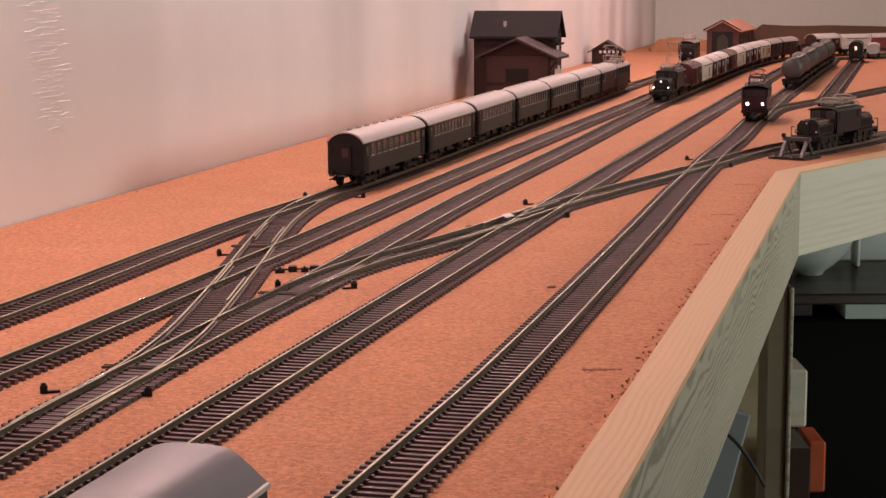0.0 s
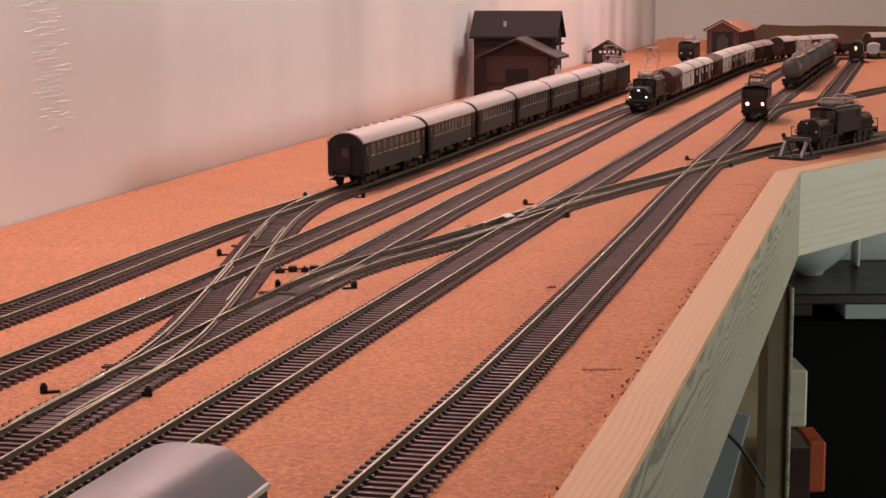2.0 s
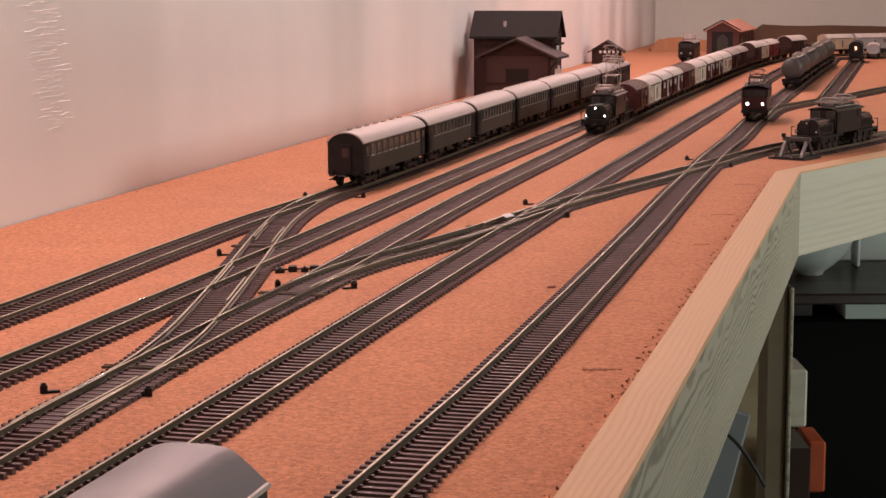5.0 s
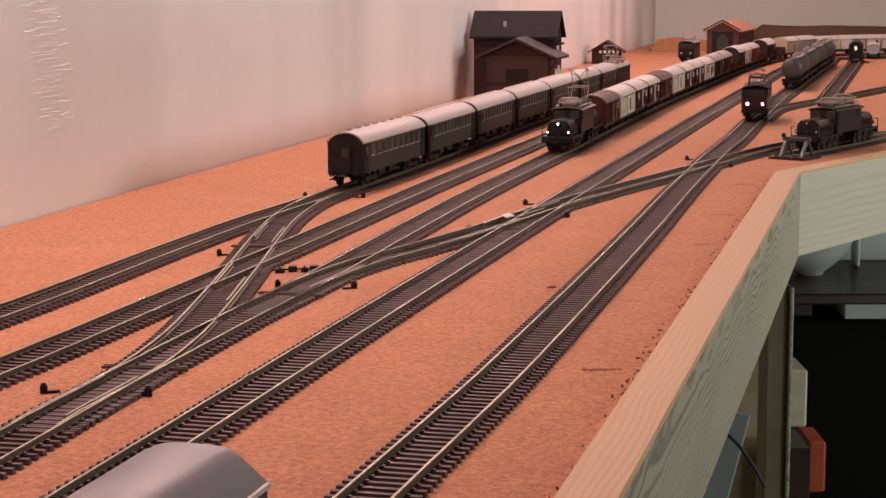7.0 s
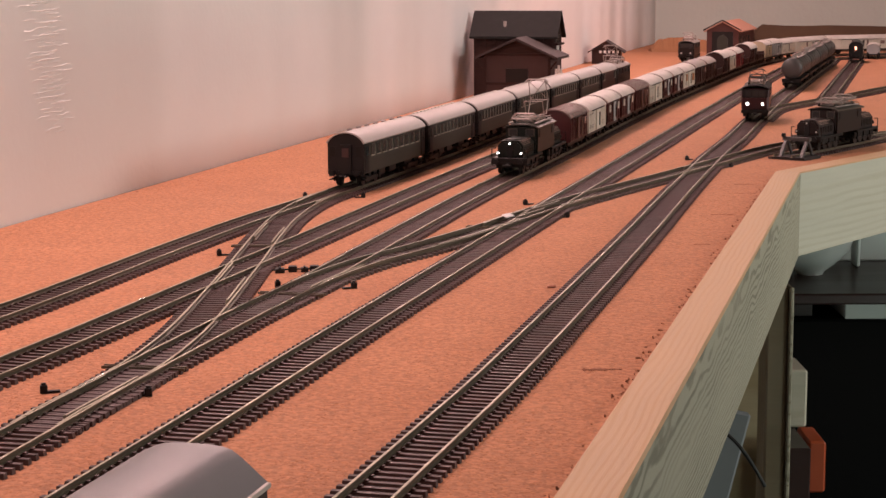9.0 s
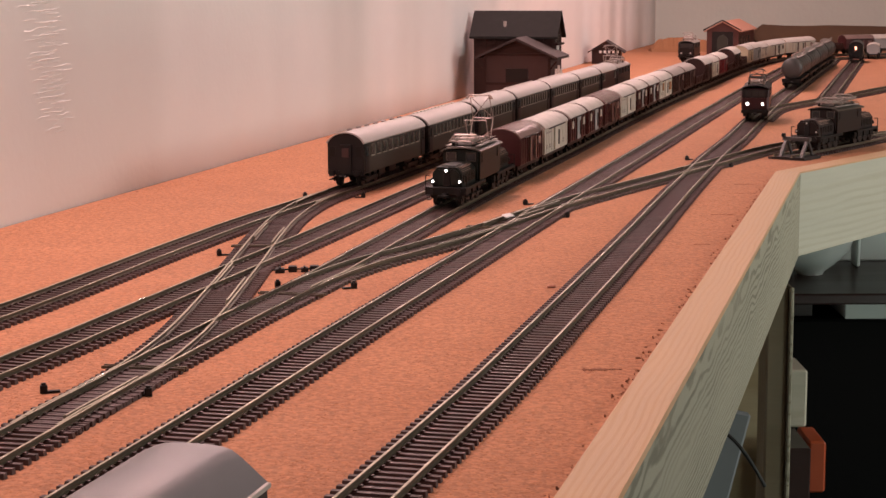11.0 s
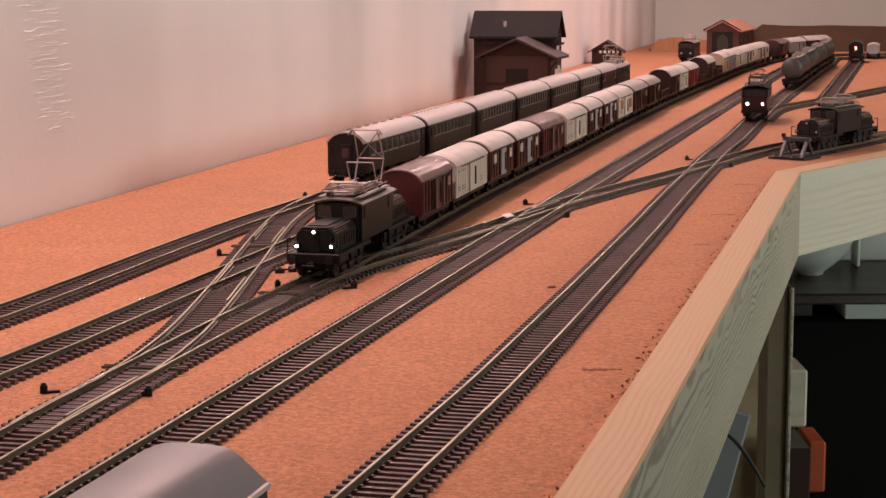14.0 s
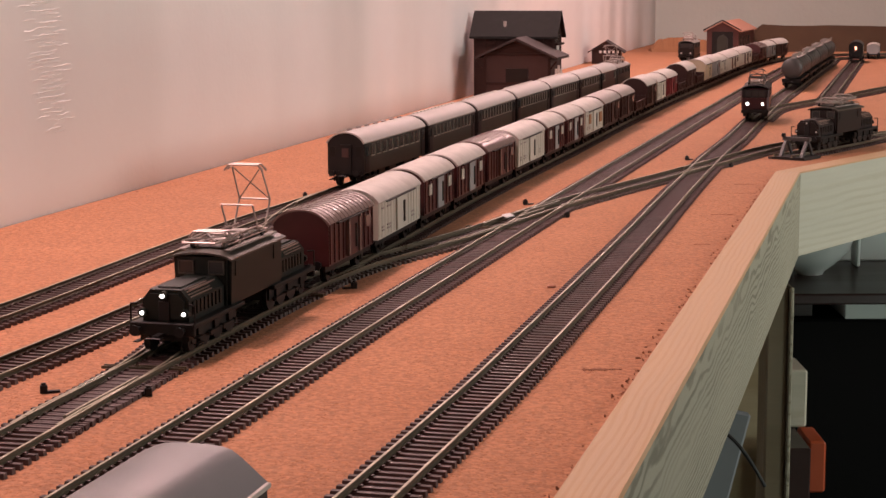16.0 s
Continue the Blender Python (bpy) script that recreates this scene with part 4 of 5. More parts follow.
            wire(bm, [(s * 0.040, y * 0.0084, 0.0248), (s * 0.068, y * 0.0084, 0.0248)], 0.0004)
            part("grab_rail", bm, "roofgear", hd)
        bm = bmesh.new()
        box(bm, *sorted((s * 0.0190, s * 0.0760)), -0.0140, 0.0140, 0.0105, 0.0125, 0.0003)
        fr = part("platform", bm, "gear", root)
        bm = bmesh.new()
        box(bm, *sorted((s * 0.0745, s * 0.0770)), -0.0140, 0.0140, 0.0075, 0.0128, 0.0004)
        part("buffer_beam", bm, "gear", root)
        buffers(root, s * 0.0770, 0.0102, 0.0095, s)
        coupler(root, s * 0.0770, s, 0.0080)
        bm = bmesh.new()
        box(bm, *sorted((s * 0.0210, s * 0.0740)), -0.0105, 0.0105, 0.0050, 0.0108)
        part("frame", bm, "gear", root)
        for x in (0.026, 0.040, 0.054):
            wheelset(root, s * x, 0.0066, half=GAUGE / 2)
        wheelset(root, s * 0.0685, 0.0045)
        for y in (-1, 1):
            bm = bmesh.new()
            yy = y * (GAUGE / 2 + 0.0034)
            box(bm, *sorted((s * 0.024, s * 0.056)), yy - 0.0005, yy + 0.0005, 0.0044, 0.0058)
            for x in (0.026, 0.040, 0.054):
                cylinder(bm, (s * x, yy - 0.0009, 0.0051), (s * x, yy + 0.0009, 0.0051), 0.0012, n=10)
            part("side_rod", bm, "wheel", root, "steel coupling rod")
            bm = bmesh.new()
            for x in (0.030, 0.046, 0.064):
                box(bm, s * x - 0.0022, s * x + 0.0022, y * 0.0108 - 0.0008, y * 0.0108 + 0.0008, 0.0060, 0.0105)
            part("spring", bm, "gear", root)
            bm = bmesh.new()
            yy = y * 0.0138
            wire(bm, [(s * 0.0755, yy, 0.0125), (s * 0.0755, yy, 0.0200)], 0.0004)
            wire(bm, [(s * 0.0755, yy, 0.0200), (s * 0.0735, yy * 0.8, 0.0200)], 0.0004)
            part("handrail", bm, "gear", root)
            bm = bmesh.new()
            for zz in (0.0035, 0.0062):
                box(bm, *sorted((s * 0.066, s * 0.073)), *sorted((y * 0.0120, y * 0.0142)), zz, zz + 0.0005)
            part("step", bm, "gear", root)
        # lamps
        for y, zz in ((-0.0090, 0.0163), (0.0090, 0.0163), (0.0, 0.0235)):
            bm = bmesh.new()
            cylinder(bm, (s * 0.0728, y, zz), (s * 0.0752, y, zz), 0.0018, n=14)
            lamp = part("headlamp", bm, colour, root)
            bm = bmesh.new()
            cylinder(bm, (s * 0.0752, y, zz), (s * 0.0757, y, zz), 0.00080, n=14)
            part("lens", bm, "lamp_on" if lit and s > 0 else "lamp_off", lamp, "glowing white lamp" if lit and s > 0 else "dull lamp glass")
    roof_clutter(root, -0.028, 0.028, 0.0362, 0.011)
    pantograph(root, panto_at, 0.0385, raised)
    pantograph(root, -panto_at, 0.0372, 0)
    return root


def box_loco(label, colour, lit, length=0.125, half=0.0138, raised=0.0, lamp_z=0.0150, lamp_y=0.0078, wires="panto"):
    """Box-bodied electric locomotive with two end cabs."""
    root = tagged(empty("electric_locomotive"), label, "locomotive")
    L = length
    bm = bmesh.new()
    box(bm, -L / 2, L / 2, -half, half, 0.0105, 0.0330, 0.0018)
    body = part("body", bm, colour, root)
    bm = bmesh.new()
    prof = arc_profile(half + 0.0004, 0.0325, 0.0042, 10)
    prism(bm, prof + [(y * 0.97, z - 0.0008) for y, z in prof][::-1], -L / 2 - 0.0010, L / 2 + 0.0010)
    part("roof", bm, "roof_grey" if colour != "loco_red" else "house_roof", root)
    for s in (-1, 1):
        for y in (-0.0070, 0.0, 0.0070):
            bm = bmesh.new()
            box(bm, *sorted((s * L / 2, s * (L / 2 + 0.0005))), y - 0.0029, y + 0.0029, 0.0245, 0.0308, 0.0001)
            part("cab_window", bm, "window", body)
        bm = bmesh.new()
        box(bm, *sorted((s * L / 2, s * (L / 2 + 0.0008))), -half * 0.98, half * 0.98, 0.0222, 0.0232)
        part("waist_line", bm, colour, body)
        bm = bmesh.new()
        box(bm, *sorted((s * (L / 2 - 0.0006), s * (L / 2 + 0.0003))), -half * 0.93, half * 0.93, 0.0236, 0.0322, 0.0002)
        part("window_band", bm, "black", body, "black band round the cab windows")
        bm = bmesh.new()
        box(bm, *sorted((s * (L / 2 - 0.0010), s * (L / 2 + 0.0030))), -half, half, 0.0078, 0.0112, 0.0003)
        part("buffer_beam", bm, "gear", root)
        buffers(root, s * (L / 2 + 0.0030), 0.0098, 0.0092, s)
        coupler(root, s * (L / 2 + 0.0030), s, 0.0075)
        for y in (-lamp_y, lamp_y):
            bm = bmesh.new()
            cylinder(bm, (s * (L / 2 - 0.0002), y, lamp_z), (s * (L / 2 + 0.0020), y, lamp_z), 0.0025, n=14)
            lamp = part("headlamp", bm, colour, root)
            bm = bmesh.new()
            cylinder(bm, (s * (L / 2 + 0.0020), y, lamp_z), (s * (L / 2 + 0.0025), y, lamp_z), 0.0015, n=14)
            part("lens", bm, "lamp_on" if lit and s > 0 else "lamp_off", lamp, "glowing white lamp" if lit and s > 0 else "dull lamp glass")
        for x in (-0.34, -0.12, 0.12, 0.34):
            bm = bmesh.new()
            box(bm, x * L - 0.005, x * L + 0.005, *sorted((s * half, s * (half + 0.0005))), 0.0240, 0.0305)
            part("side_window", bm, "window", body)
        bm = bmesh.new()
        box(bm, -L * 0.42, L * 0.42, *sorted((s * 0.0095, s * 0.0125)), 0.0035, 0.0106)
        part("side_frame", bm, "gear", root)
    for x in (-0.36, -0.18, 0.18, 0.36):
        wheelset(root, x * L, 0.0058)
    roof_clutter(root, -L * 0.35, L * 0.35, 0.0368, 0.010)
    pantograph(root, L * 0.24, 0.0385, raised, mat=wires)
    pantograph(root, -L * 0.24, 0.0385, 0, mat=wires)
    return root


def tank_wagon(length, label):
    root = tagged(empty("tank_wagon"), label, "tank wagon", group="tank wagons")
    L = length - 0.010
    r = 0.0142
    bm = bmesh.new()
    k, n = 12, 24
    rings = []
    xs = [(-1, 0.30), (-0.99, 0.65), (-0.975, 0.87), (-0.955, 0.97), (-0.93, 1.0), (0.93, 1.0), (0.955, 0.97), (0.975, 0.87), (0.99, 0.65), (1, 0.30)]
    for f, q in xs:
        rings.append([bm.verts.new((f * L / 2, r * q * math.cos(2 * math.pi * i / n), 0.0255 + r * q * math.sin(2 * math.pi * i / n))) for i in range(n)])
    for a, b in zip(rings[:-1], rings[1:]):
        for i in range(n):
            bm.faces.new((a[i], a[(i + 1) % n], b[(i + 1) % n], b[i]))
    bm.faces.new(rings[0])
    bm.faces.new(rings[-1])
    bmesh.ops.recalc_face_normals(bm, faces=bm.faces)
    tank = part("tank", bm, "tank", root, smooth=True)
    for x in (-0.3, -0.1, 0.1, 0.3):
        bm = bmesh.new()
        cylinder(bm, (x * L - 0.0006, 0, 0.0255), (x * L + 0.0006, 0, 0.0255), r + 0.0004, n=24)
        part("strap", bm, "tank", tank)
    for x in (-0.22, 0.0, 0.22):
        bm = bmesh.new()
        cylinder(bm, (x * L, 0, 0.0390), (x * L, 0, 0.0425), 0.0036, n=14)
        cylinder(bm, (x * L, 0, 0.0425), (x * L, 0, 0.0432), 0.0042, n=14)
        part("dome", bm, "roof_grey", tank)
    bm = bmesh.new()
    box(bm, -L * 0.36, L * 0.36, 0.0045, 0.0085, 0.0396, 0.0401)
    wire(bm, [(-L * 0.36, 0.0085, 0.0440), (L * 0.36, 0.0085, 0.0440)], 0.0004)
    for i in range(7):
        x = -L * 0.36 + L * 0.72 * i / 6
        wire(bm, [(x, 0.0085, 0.0396), (x, 0.0085, 0.0440)], 0.0003)
    part("catwalk", bm, "roof_grey", tank)
    bm = bmesh.new()
    box(bm, -L / 2, L / 2, -0.0120, 0.0120, 0.0090, 0.0118)
    part("underframe", bm, "gear", root)
    for s in (-1, 1):
        bm = bmesh.new()
        box(bm, *sorted((s * L * 0.46, s * L / 2)), -0.0125, 0.0125, 0.0075, 0.0120)
        part("end_platform", bm, "gear", root)
        bogie(root, s * L * 0.36, 0.022, 0.0046)
        buffers(root, s * L / 2, sign=s)
        coupler(root, s * L / 2, s)
    return root


# ---------------------------------------------------------------- standing trains
def put(root, path, s, half, toward_start=True):
    root.matrix_world = PATHS[path].pose_on(s, half, toward_start)
    return root


COACH_LABEL = "dark green passenger coach with pale grey roof"
first = coach(0.158, COACH_LABEL + " and gangway end", windows=9, vents=7)
put(first, "one", 0.968, 0.05)
second = coach(0.158, COACH_LABEL + " and pale vents", windows=11, vents=12, vent="roof_light")
put(second, "one", 1.1285, 0.05)
for a, b in ((1.210, 1.373), (1.373, 1.531), (1.531, 1.689)):
    c = copy_thing(second, PATHS["one"].pose_on((a + b) / 2, 0.05, True))
    tagged(c, COACH_LABEL + " in a standing train")
put(coach(0.135, "short dark green passenger coach with pale grey roof", windows=7, vents=0), "one", 1.757, 0.045)
put(coach(0.110, "dark baggage van with pale grey rounded roof", windows=5, vents=0, baggage=True, wall="wagon_dark"), "one", 1.882, 0.035)
put(box_loco("brown electric locomotive with raised pantograph at the passenger train", "loco_brown", False, 0.100, raised=0.020), "one", 1.990, 0.03)
put(box_loco("dark brown electric locomotive waiting beside the engine shed", "loco_brown", False, 0.10, raised=0.010), "one", 2.690, 0.03).matrix_world = pose(0.432, 3.180, RAIL_TOP, 0, 0, -104)
red = put(box_loco("dark red electric locomotive with two lit headlamps", "loco_red", True, 0.100, 0.0140, raised=0.012, lamp_z=0.0172, lamp_y=0.0077, wires="tank"), "five", 1.690, 0.03)
red.matrix_world = red.matrix_world @ pose(0, 0, 0, 0, 0, 3)
standing = put(crocodile("dark brown articulated electric locomotive behind a buffer stop", False, "loco_brown", 0), "stub", 0.107, 0.045)
standing.matrix_world = standing.matrix_world @ Matrix.Diagonal((0.85, 1, 1, 1))
for i in range(4):
    put(tank_wagon(0.176, "dark grey tank wagon with domes and catwalk"), "five", 2.262 + 0.176 * i, 0.055)
NEAR_END = 0.1333
near_coach = coach(0.20, "silver-grey coach roof close by, out of focus", half=0.0175, eave=0.0398, top=0.0483, flat=True, roof="coach_near", vents=0)
put(near_coach, "five", NEAR_END - 0.097, 0.05)
for y in (-0.0176, 0.0176):
    bm = bmesh.new()
    box(bm, -0.0965, 0.0965, y - 0.0007, y + 0.0007, 0.0388, 0.0400, 0.0002)
    part("gutter", bm, "roof_light", near_coach, "pale green-white rain gutter")
del near_coach["group"]
tail = coach(0.100, "dark passenger coach end with a lit orange window", half=0.0114, eave=0.0270, top=0.0335, wall="black", roof="black", windows=4, vents=0)
put(tail, "siding", 0.974, 0.03)
del tail["group"]
bm = bmesh.new()
box(bm, 0.0462, 0.0486, -0.0018, 0.0018, 0.0195, 0.0255)
part("lit_pane", bm, "lit_window", tail, "glowing orange door window")
white_van = box_wagon(0.085, "wagon_grey", "roof_light", "white", "small pale grey goods van standing alone", half=0.0106, eave=0.0240, rise=0.004)
white_van.matrix_world = pose(0.790, 3.33, 0.0, 0, 0, -104)
del white_van["group"]


# ---------------------------------------------------------------- buildings
def gable_house(name, w, d, eave, ridge, wall, roof, label, over=0.008, at=(0, 0), turn=0.0, ridge_along="X", thick=0.003):
    """House with its front at local -y: walls, two roof slopes; details are added under it."""
    root = tagged(empty(name), label, "model building")
    bm = bmesh.new()
    if ridge_along == "X":
        prism(bm, [(0, 0), (0, eave), (d / 2, ridge - thick), (d, eave), (d, 0)], -w / 2, w / 2)
    else:
        prism(bm, [(-w / 2, 0), (-w / 2, eave), (0, ridge - thick), (w / 2, eave), (w / 2, 0)], 0, d, axis="Y")
    part("wall", bm, wall, root)
    for s in (-1, 1):
        bm = bmesh.new()
        if ridge_along == "X":
            k = (ridge - eave) / (d / 2)
            y_e = d / 2 + s * (d / 2 + over)
            z_e = eave - k * over
            prism(bm, [(d / 2, ridge), (y_e, z_e), (y_e, z_e - thick), (d / 2, ridge - thick)], -w / 2 - over, w / 2 + over)
        else:
            k = (ridge - eave) / (w / 2)
            x_e = s * (w / 2 + over)
            z_e = eave - k * over
            prism(bm, [(0, ridge), (x_e, z_e), (x_e, z_e - thick), (0, ridge - thick)], -over, d + over, axis="Y")
        part("roof_slope", bm, roof, root)
    root.matrix_world = pose(at[0], at[1], 0, 0, 0, turn)
    return root


def house_window(root, x, y, z, w, h, facing="front", mat="window"):
    bm = bmesh.new()
    if facing == "front":
        box(bm, x - w / 2, x + w / 2, y - 0.0008, y + 0.0004, z, z + h)
    else:
        box(bm, x - 0.0004, x + 0.0008, y - w / 2, y + w / 2, z, z + h)
    return part("window", bm, mat, root)


# large dark station barn with a lower gabled annex in front
barn = gable_house("station_building", 0.104, 0.050, 0.0825, 0.109, "house_wood", "house_roof",
                   "large dark timber station building with a black roof", over=0.005, at=(0.0905, 2.300), turn=-14)
for i in range(9):
    bm = bmesh.new()
    x = -0.050 + 0.0125 * i
    box(bm, x - 0.0008, x + 0.0008, -0.0012, 0.0, 0.002, 0.078)
    part("wall_batten", bm, "house_wood", barn)
for z in (0.050, 0.066):
    bm = bmesh.new()
    box(bm, 0.0520, 0.0565, 0.002, 0.046, z, z + 0.0025)
    part("balcony_beam", bm, "house_wood", barn)
    for i in range(3):
        house_window(barn, 0.0522, 0.010 + 0.014 * i, z + 0.004, 0.008, 0.008, "side")
bm = bmesh.new()
cylinder(bm, (-0.013, 0.008, 0.088), (-0.013, 0.008, 0.0960), 0.0022, n=8)
part("chimney_pipe", bm, "roof_grey", barn)
for y, z in ((0.004, 0.060), (0.010, 0.060)):
    bm = bmesh.new()
    cylinder(bm, (0.0550, y, z), (0.0550, y, z + 0.006), 0.0014, n=8)
    part("white_fitting", bm, "white", barn, "small white fitting under the eaves")

annex = gable_house("station_annex", 0.084, 0.062, 0.0588, 0.078, "house_panel", "annex_roof",
                    "brown gabled annex with dark beams before the station building", over=0.010, at=(0.0920, 2.235), turn=-14, ridge_along="Y")
for x in (-0.0405, 0.0405):
    bm = bmesh.new()
    box(bm, x - 0.0016, x + 0.0016, -0.0016, 0.0, 0.0, 0.052)
    part("post", bm, "house_wood", annex)
for z in (0.0555, 0.020):
    bm = bmesh.new()
    box(bm, -0.044, 0.044, -0.0018, 0.0, z, z + 0.003)
    part("beam", bm, "house_wood", annex)
bm = bmesh.new()
prism(bm, [(-0.037, 0.0592), (0.0, 0.0742), (0.037, 0.0592)], -0.0012, 0.0, axis="Y")
part("gable_panel", bm, "house_wood", annex)
bm = bmesh.new()
box(bm, -0.014, 0.014, -0.0014, 0.0, 0.022, 0.040)
part("door", bm, "loco_brown", annex, "dark red loading door")
for s in (-1, 1):
    bm = bmesh.new()
    wire(bm, [(s * 0.042, -0.001, 0.040), (s * 0.050, -0.006, 0.049)], 0.0012, n=6)
    part("bracket", bm, "house_wood", annex)
for i in range(3):
    bm = bmesh.new()
    cylinder(bm, (0.048 + 0.003 * i, 0.004, 0.030), (0.048 + 0.003 * i, 0.004, 0.040 + 0.004 * (i % 2)), 0.0014, n=8)
    part("white_post", bm, "white", annex, "small white post beside the annex")

hut = gable_house("lineside_hut", 0.050, 0.050, 0.0250, 0.0405, "house_wood", "annex_roof", "small dark timber hut with a row of white windows", over=0.007,
                  at=(0.285, 3.16), turn=-8, ridge_along="Y", thick=0.002)
for i in range(5):
    house_window(hut, -0.010 + 0.0075 * i, -0.0004, 0.0185, 0.0040, 0.0045, mat="white")

shed = gable_house("engine_shed", 0.060, 0.20, 0.050, 0.066, "shed_wall", "shed_roof", "red engine shed darkened for shade, with dark doorway and roof coloured lit pink", over=0.005,
                   at=(0.530, 3.44), turn=-18, ridge_along="Y", thick=0.002)
# Black panel on the closed wall stands in for the dark inside.
bm = bmesh.new()
box(bm, -0.020, 0.020, -0.0012, 0.0, 0.0, 0.046)
part("doorway", bm, "black", shed, "black panel for the dark inside of an open doorway")
bm = bmesh.new()
prism(bm, [(-0.010, 0.004), (0.010, 0.004)] + [(0.010 * math.cos(k * math.pi / 8), 0.030 + 0.010 * math.sin(k * math.pi / 8)) for k in range(9)], -0.0022, -0.0012, axis="Y")
part("door_gate", bm, "coach_green", shed)
for s in (-1, 1):
    bm = bmesh.new()
    prism(bm, [(0, 0.0690), (s * 0.036, 0.0500), (s * 0.036, 0.0475), (0, 0.0665)], -0.0062, -0.0045, axis="Y")
    part("barge_board", bm, "loco_brown", shed)
for i in range(4):
    bm = bmesh.new()
    box(bm, 0.0300, 0.0308, 0.022 + 0.034 * i, 0.036 + 0.034 * i, 0.018, 0.036)
    part("window", bm, "window", shed)

# low hills cut from card along the far wall
def ridge_card(name, x0, x1, y, h0, h1, mat, label, seed, depth=0.05, taper=7.0):
    rnd = random.Random(seed)
    bm = bmesh.new()
    n = 40
    front, top, back = [], [], []
    for i in range(n + 1):
        f = i / n
        x = x0 + (x1 - x0) * f
        h = (h0 + (h1 - h0) * f) * min(1.0, 0.35 + taper * min(f, 1 - f)) + 0.003 * math.sin(f * 9 + seed) + 0.0012 * rnd.uniform(-1, 1)
        front.append(bm.verts.new((x, y, 0)))
        top.append(bm.verts.new((x, y + depth * 0.5, h)))
        back.append(bm.verts.new((x, y + depth, 0)))
    for i in range(n):
        bm.faces.new((front[i], front[i + 1], top[i + 1], top[i]))
        bm.faces.new((top[i], top[i + 1], back[i + 1], back[i]))
    bm.faces.new((front[0], top[0], back[0]))
    bm.faces.new((front[-1], back[-1], top[-1]))
    bmesh.ops.recalc_face_normals(bm, faces=bm.faces)
    return tagged(part(name, bm, mat), label, "scenery hill")


ridge_card("scenery_hill", 0.60, 2.4, 3.62, 0.050, 0.045, "hill", "long brown card hill standing along the far wall", 2, 0.10, taper=60.0)
ridge_card("scenery_hill", 0.420, 0.600, 3.64, 0.024, 0.026, "hill_light", "small ochre card hill in the corner of the layout", 5, 0.08)


# ---------------------------------------------------------------- line-side things
def point_motor(x, y, turn, label="small black point lever box beside the rails", size=0.72):
    root = tagged(empty("point_lever"), label, "point lever", group="point levers")
    bm = bmesh.new()
    box(bm, -0.0018 * size, 0.0018 * size, -0.0014, 0.0014, 0, 0.0046 * size, 0.0003)
    part("housing", bm, "black", root)
    bm = bmesh.new()
    box(bm, -0.0010, 0.0010, 0.0, 0.0060, 0.0002, 0.0010)
    part("tie_bar", bm, "black", root)
    bm = bmesh.new()
    cylinder(bm, (0, 0, 0.0045 * size), (0, 0, 0.0056 * size), 0.0009, n=8)
    part("knob", bm, "black", root)
    root.matrix_world = pose(x, y, 0, 0, 0, turn)
    return root


for x, y, turn in ((-0.150, 0.663, -75), (-0.110, 0.658, 105), (-0.097, 1.264, -70), (-0.0560, 1.262, 110), (-0.125, 0.998, -80), (-0.083, 0.894, 200),
                   (-0.0445, 0.890, 110), (0.056, 1.218, -65), (0.080, 1.154, 120), (0.205, 1.512, -55), (0.233, 1.455, 125)):
    point_motor(x, y, turn)

# lever frame lying between the tracks
frame_box = tagged(empty("point_machine"), "black point machine with rods lying between two tracks", "point machine")
for i, (x, y, w, d) in enumerate(((0, 0, 0.0050, 0.0060), (0.0068, 0.0022, 0.0046, 0.0050), (0.0130, 0.0010, 0.0040, 0.0044), (0.0182, 0.0026, 0.0048, 0.0046), (0.0240, 0.0020, 0.0040, 0.0036))):
    bm = bmesh.new()
    box(bm, x - w / 2, x + w / 2, y - d / 2, y + d / 2, 0, 0.0024 + 0.0007 * (i % 2), 0.0004)
    cylinder(bm, (x, y - d / 2, 0.0026), (x, y + d / 2, 0.0026), 0.0006, n=6)
    part("housing", bm, "black", frame_box)
bm = bmesh.new()
wire(bm, [(-0.012, 0.002, 0.0010), (0.0, 0.0015, 0.0012), (0.024, 0.004, 0.0014), (0.034, 0.000, 0.0012)], 0.0005)
part("rod", bm, "black", frame_box)
frame_box.matrix_world = pose(-0.0860, 0.940, 0, 0, 0, 5)

# bright point blades, check rails and crossings
for key, s0, s1, off in (("cross_left", 0.010, 0.075, -0.0066), ("cross_left", 0.012, 0.075, 0.0066), ("cross_left", 0.60, 0.66, 0.0066), ("cross_left", 0.60, 0.67, -0.0066),
                         ("cross_left", 0.235, 0.30, 0.0064), ("cross_left", 0.28, 0.345, -0.0064), ("cross_left", 0.42, 0.48, 0.0064), ("cross_left", 0.44, 0.50, -0.0064),
                         ("cross_right", 0.060, 0.13, 0.0064), ("cross_right", 0.255, 0.33, 0.0064), ("cross_right", 0.30, 0.37, -0.0064),
                         ("cross_right", 0.62, 0.68, 0.0064), ("cross_right", 0.66, 0.72, -0.0064)):
    ob = new("check_rail", rail_mesh(PATHS[key], s0, s1, off, "rail", top=RAIL_TOP + 0.0002))
    ob.parent = LINE[key]
for key, s0, s1, off in (("cross_right", 0.20, 0.275, -0.0074), ("cross_right", 0.21, 0.29, 0.0074), ("cross_right", 0.33, 0.38, 0.003), ("cross_right", 0.36, 0.42, -0.003), ("cross_right", 0.40, 0.46, 0.0068), ("three", 0.292, 0.315, -0.0082)):
    ob = new("point_blade", rail_mesh(PATHS[key], s0, s1, off, "blade", top=RAIL_TOP + 0.0004))
    ob.parent = LINE[key]
    tagged(ob, "shiny bare metal point blade")
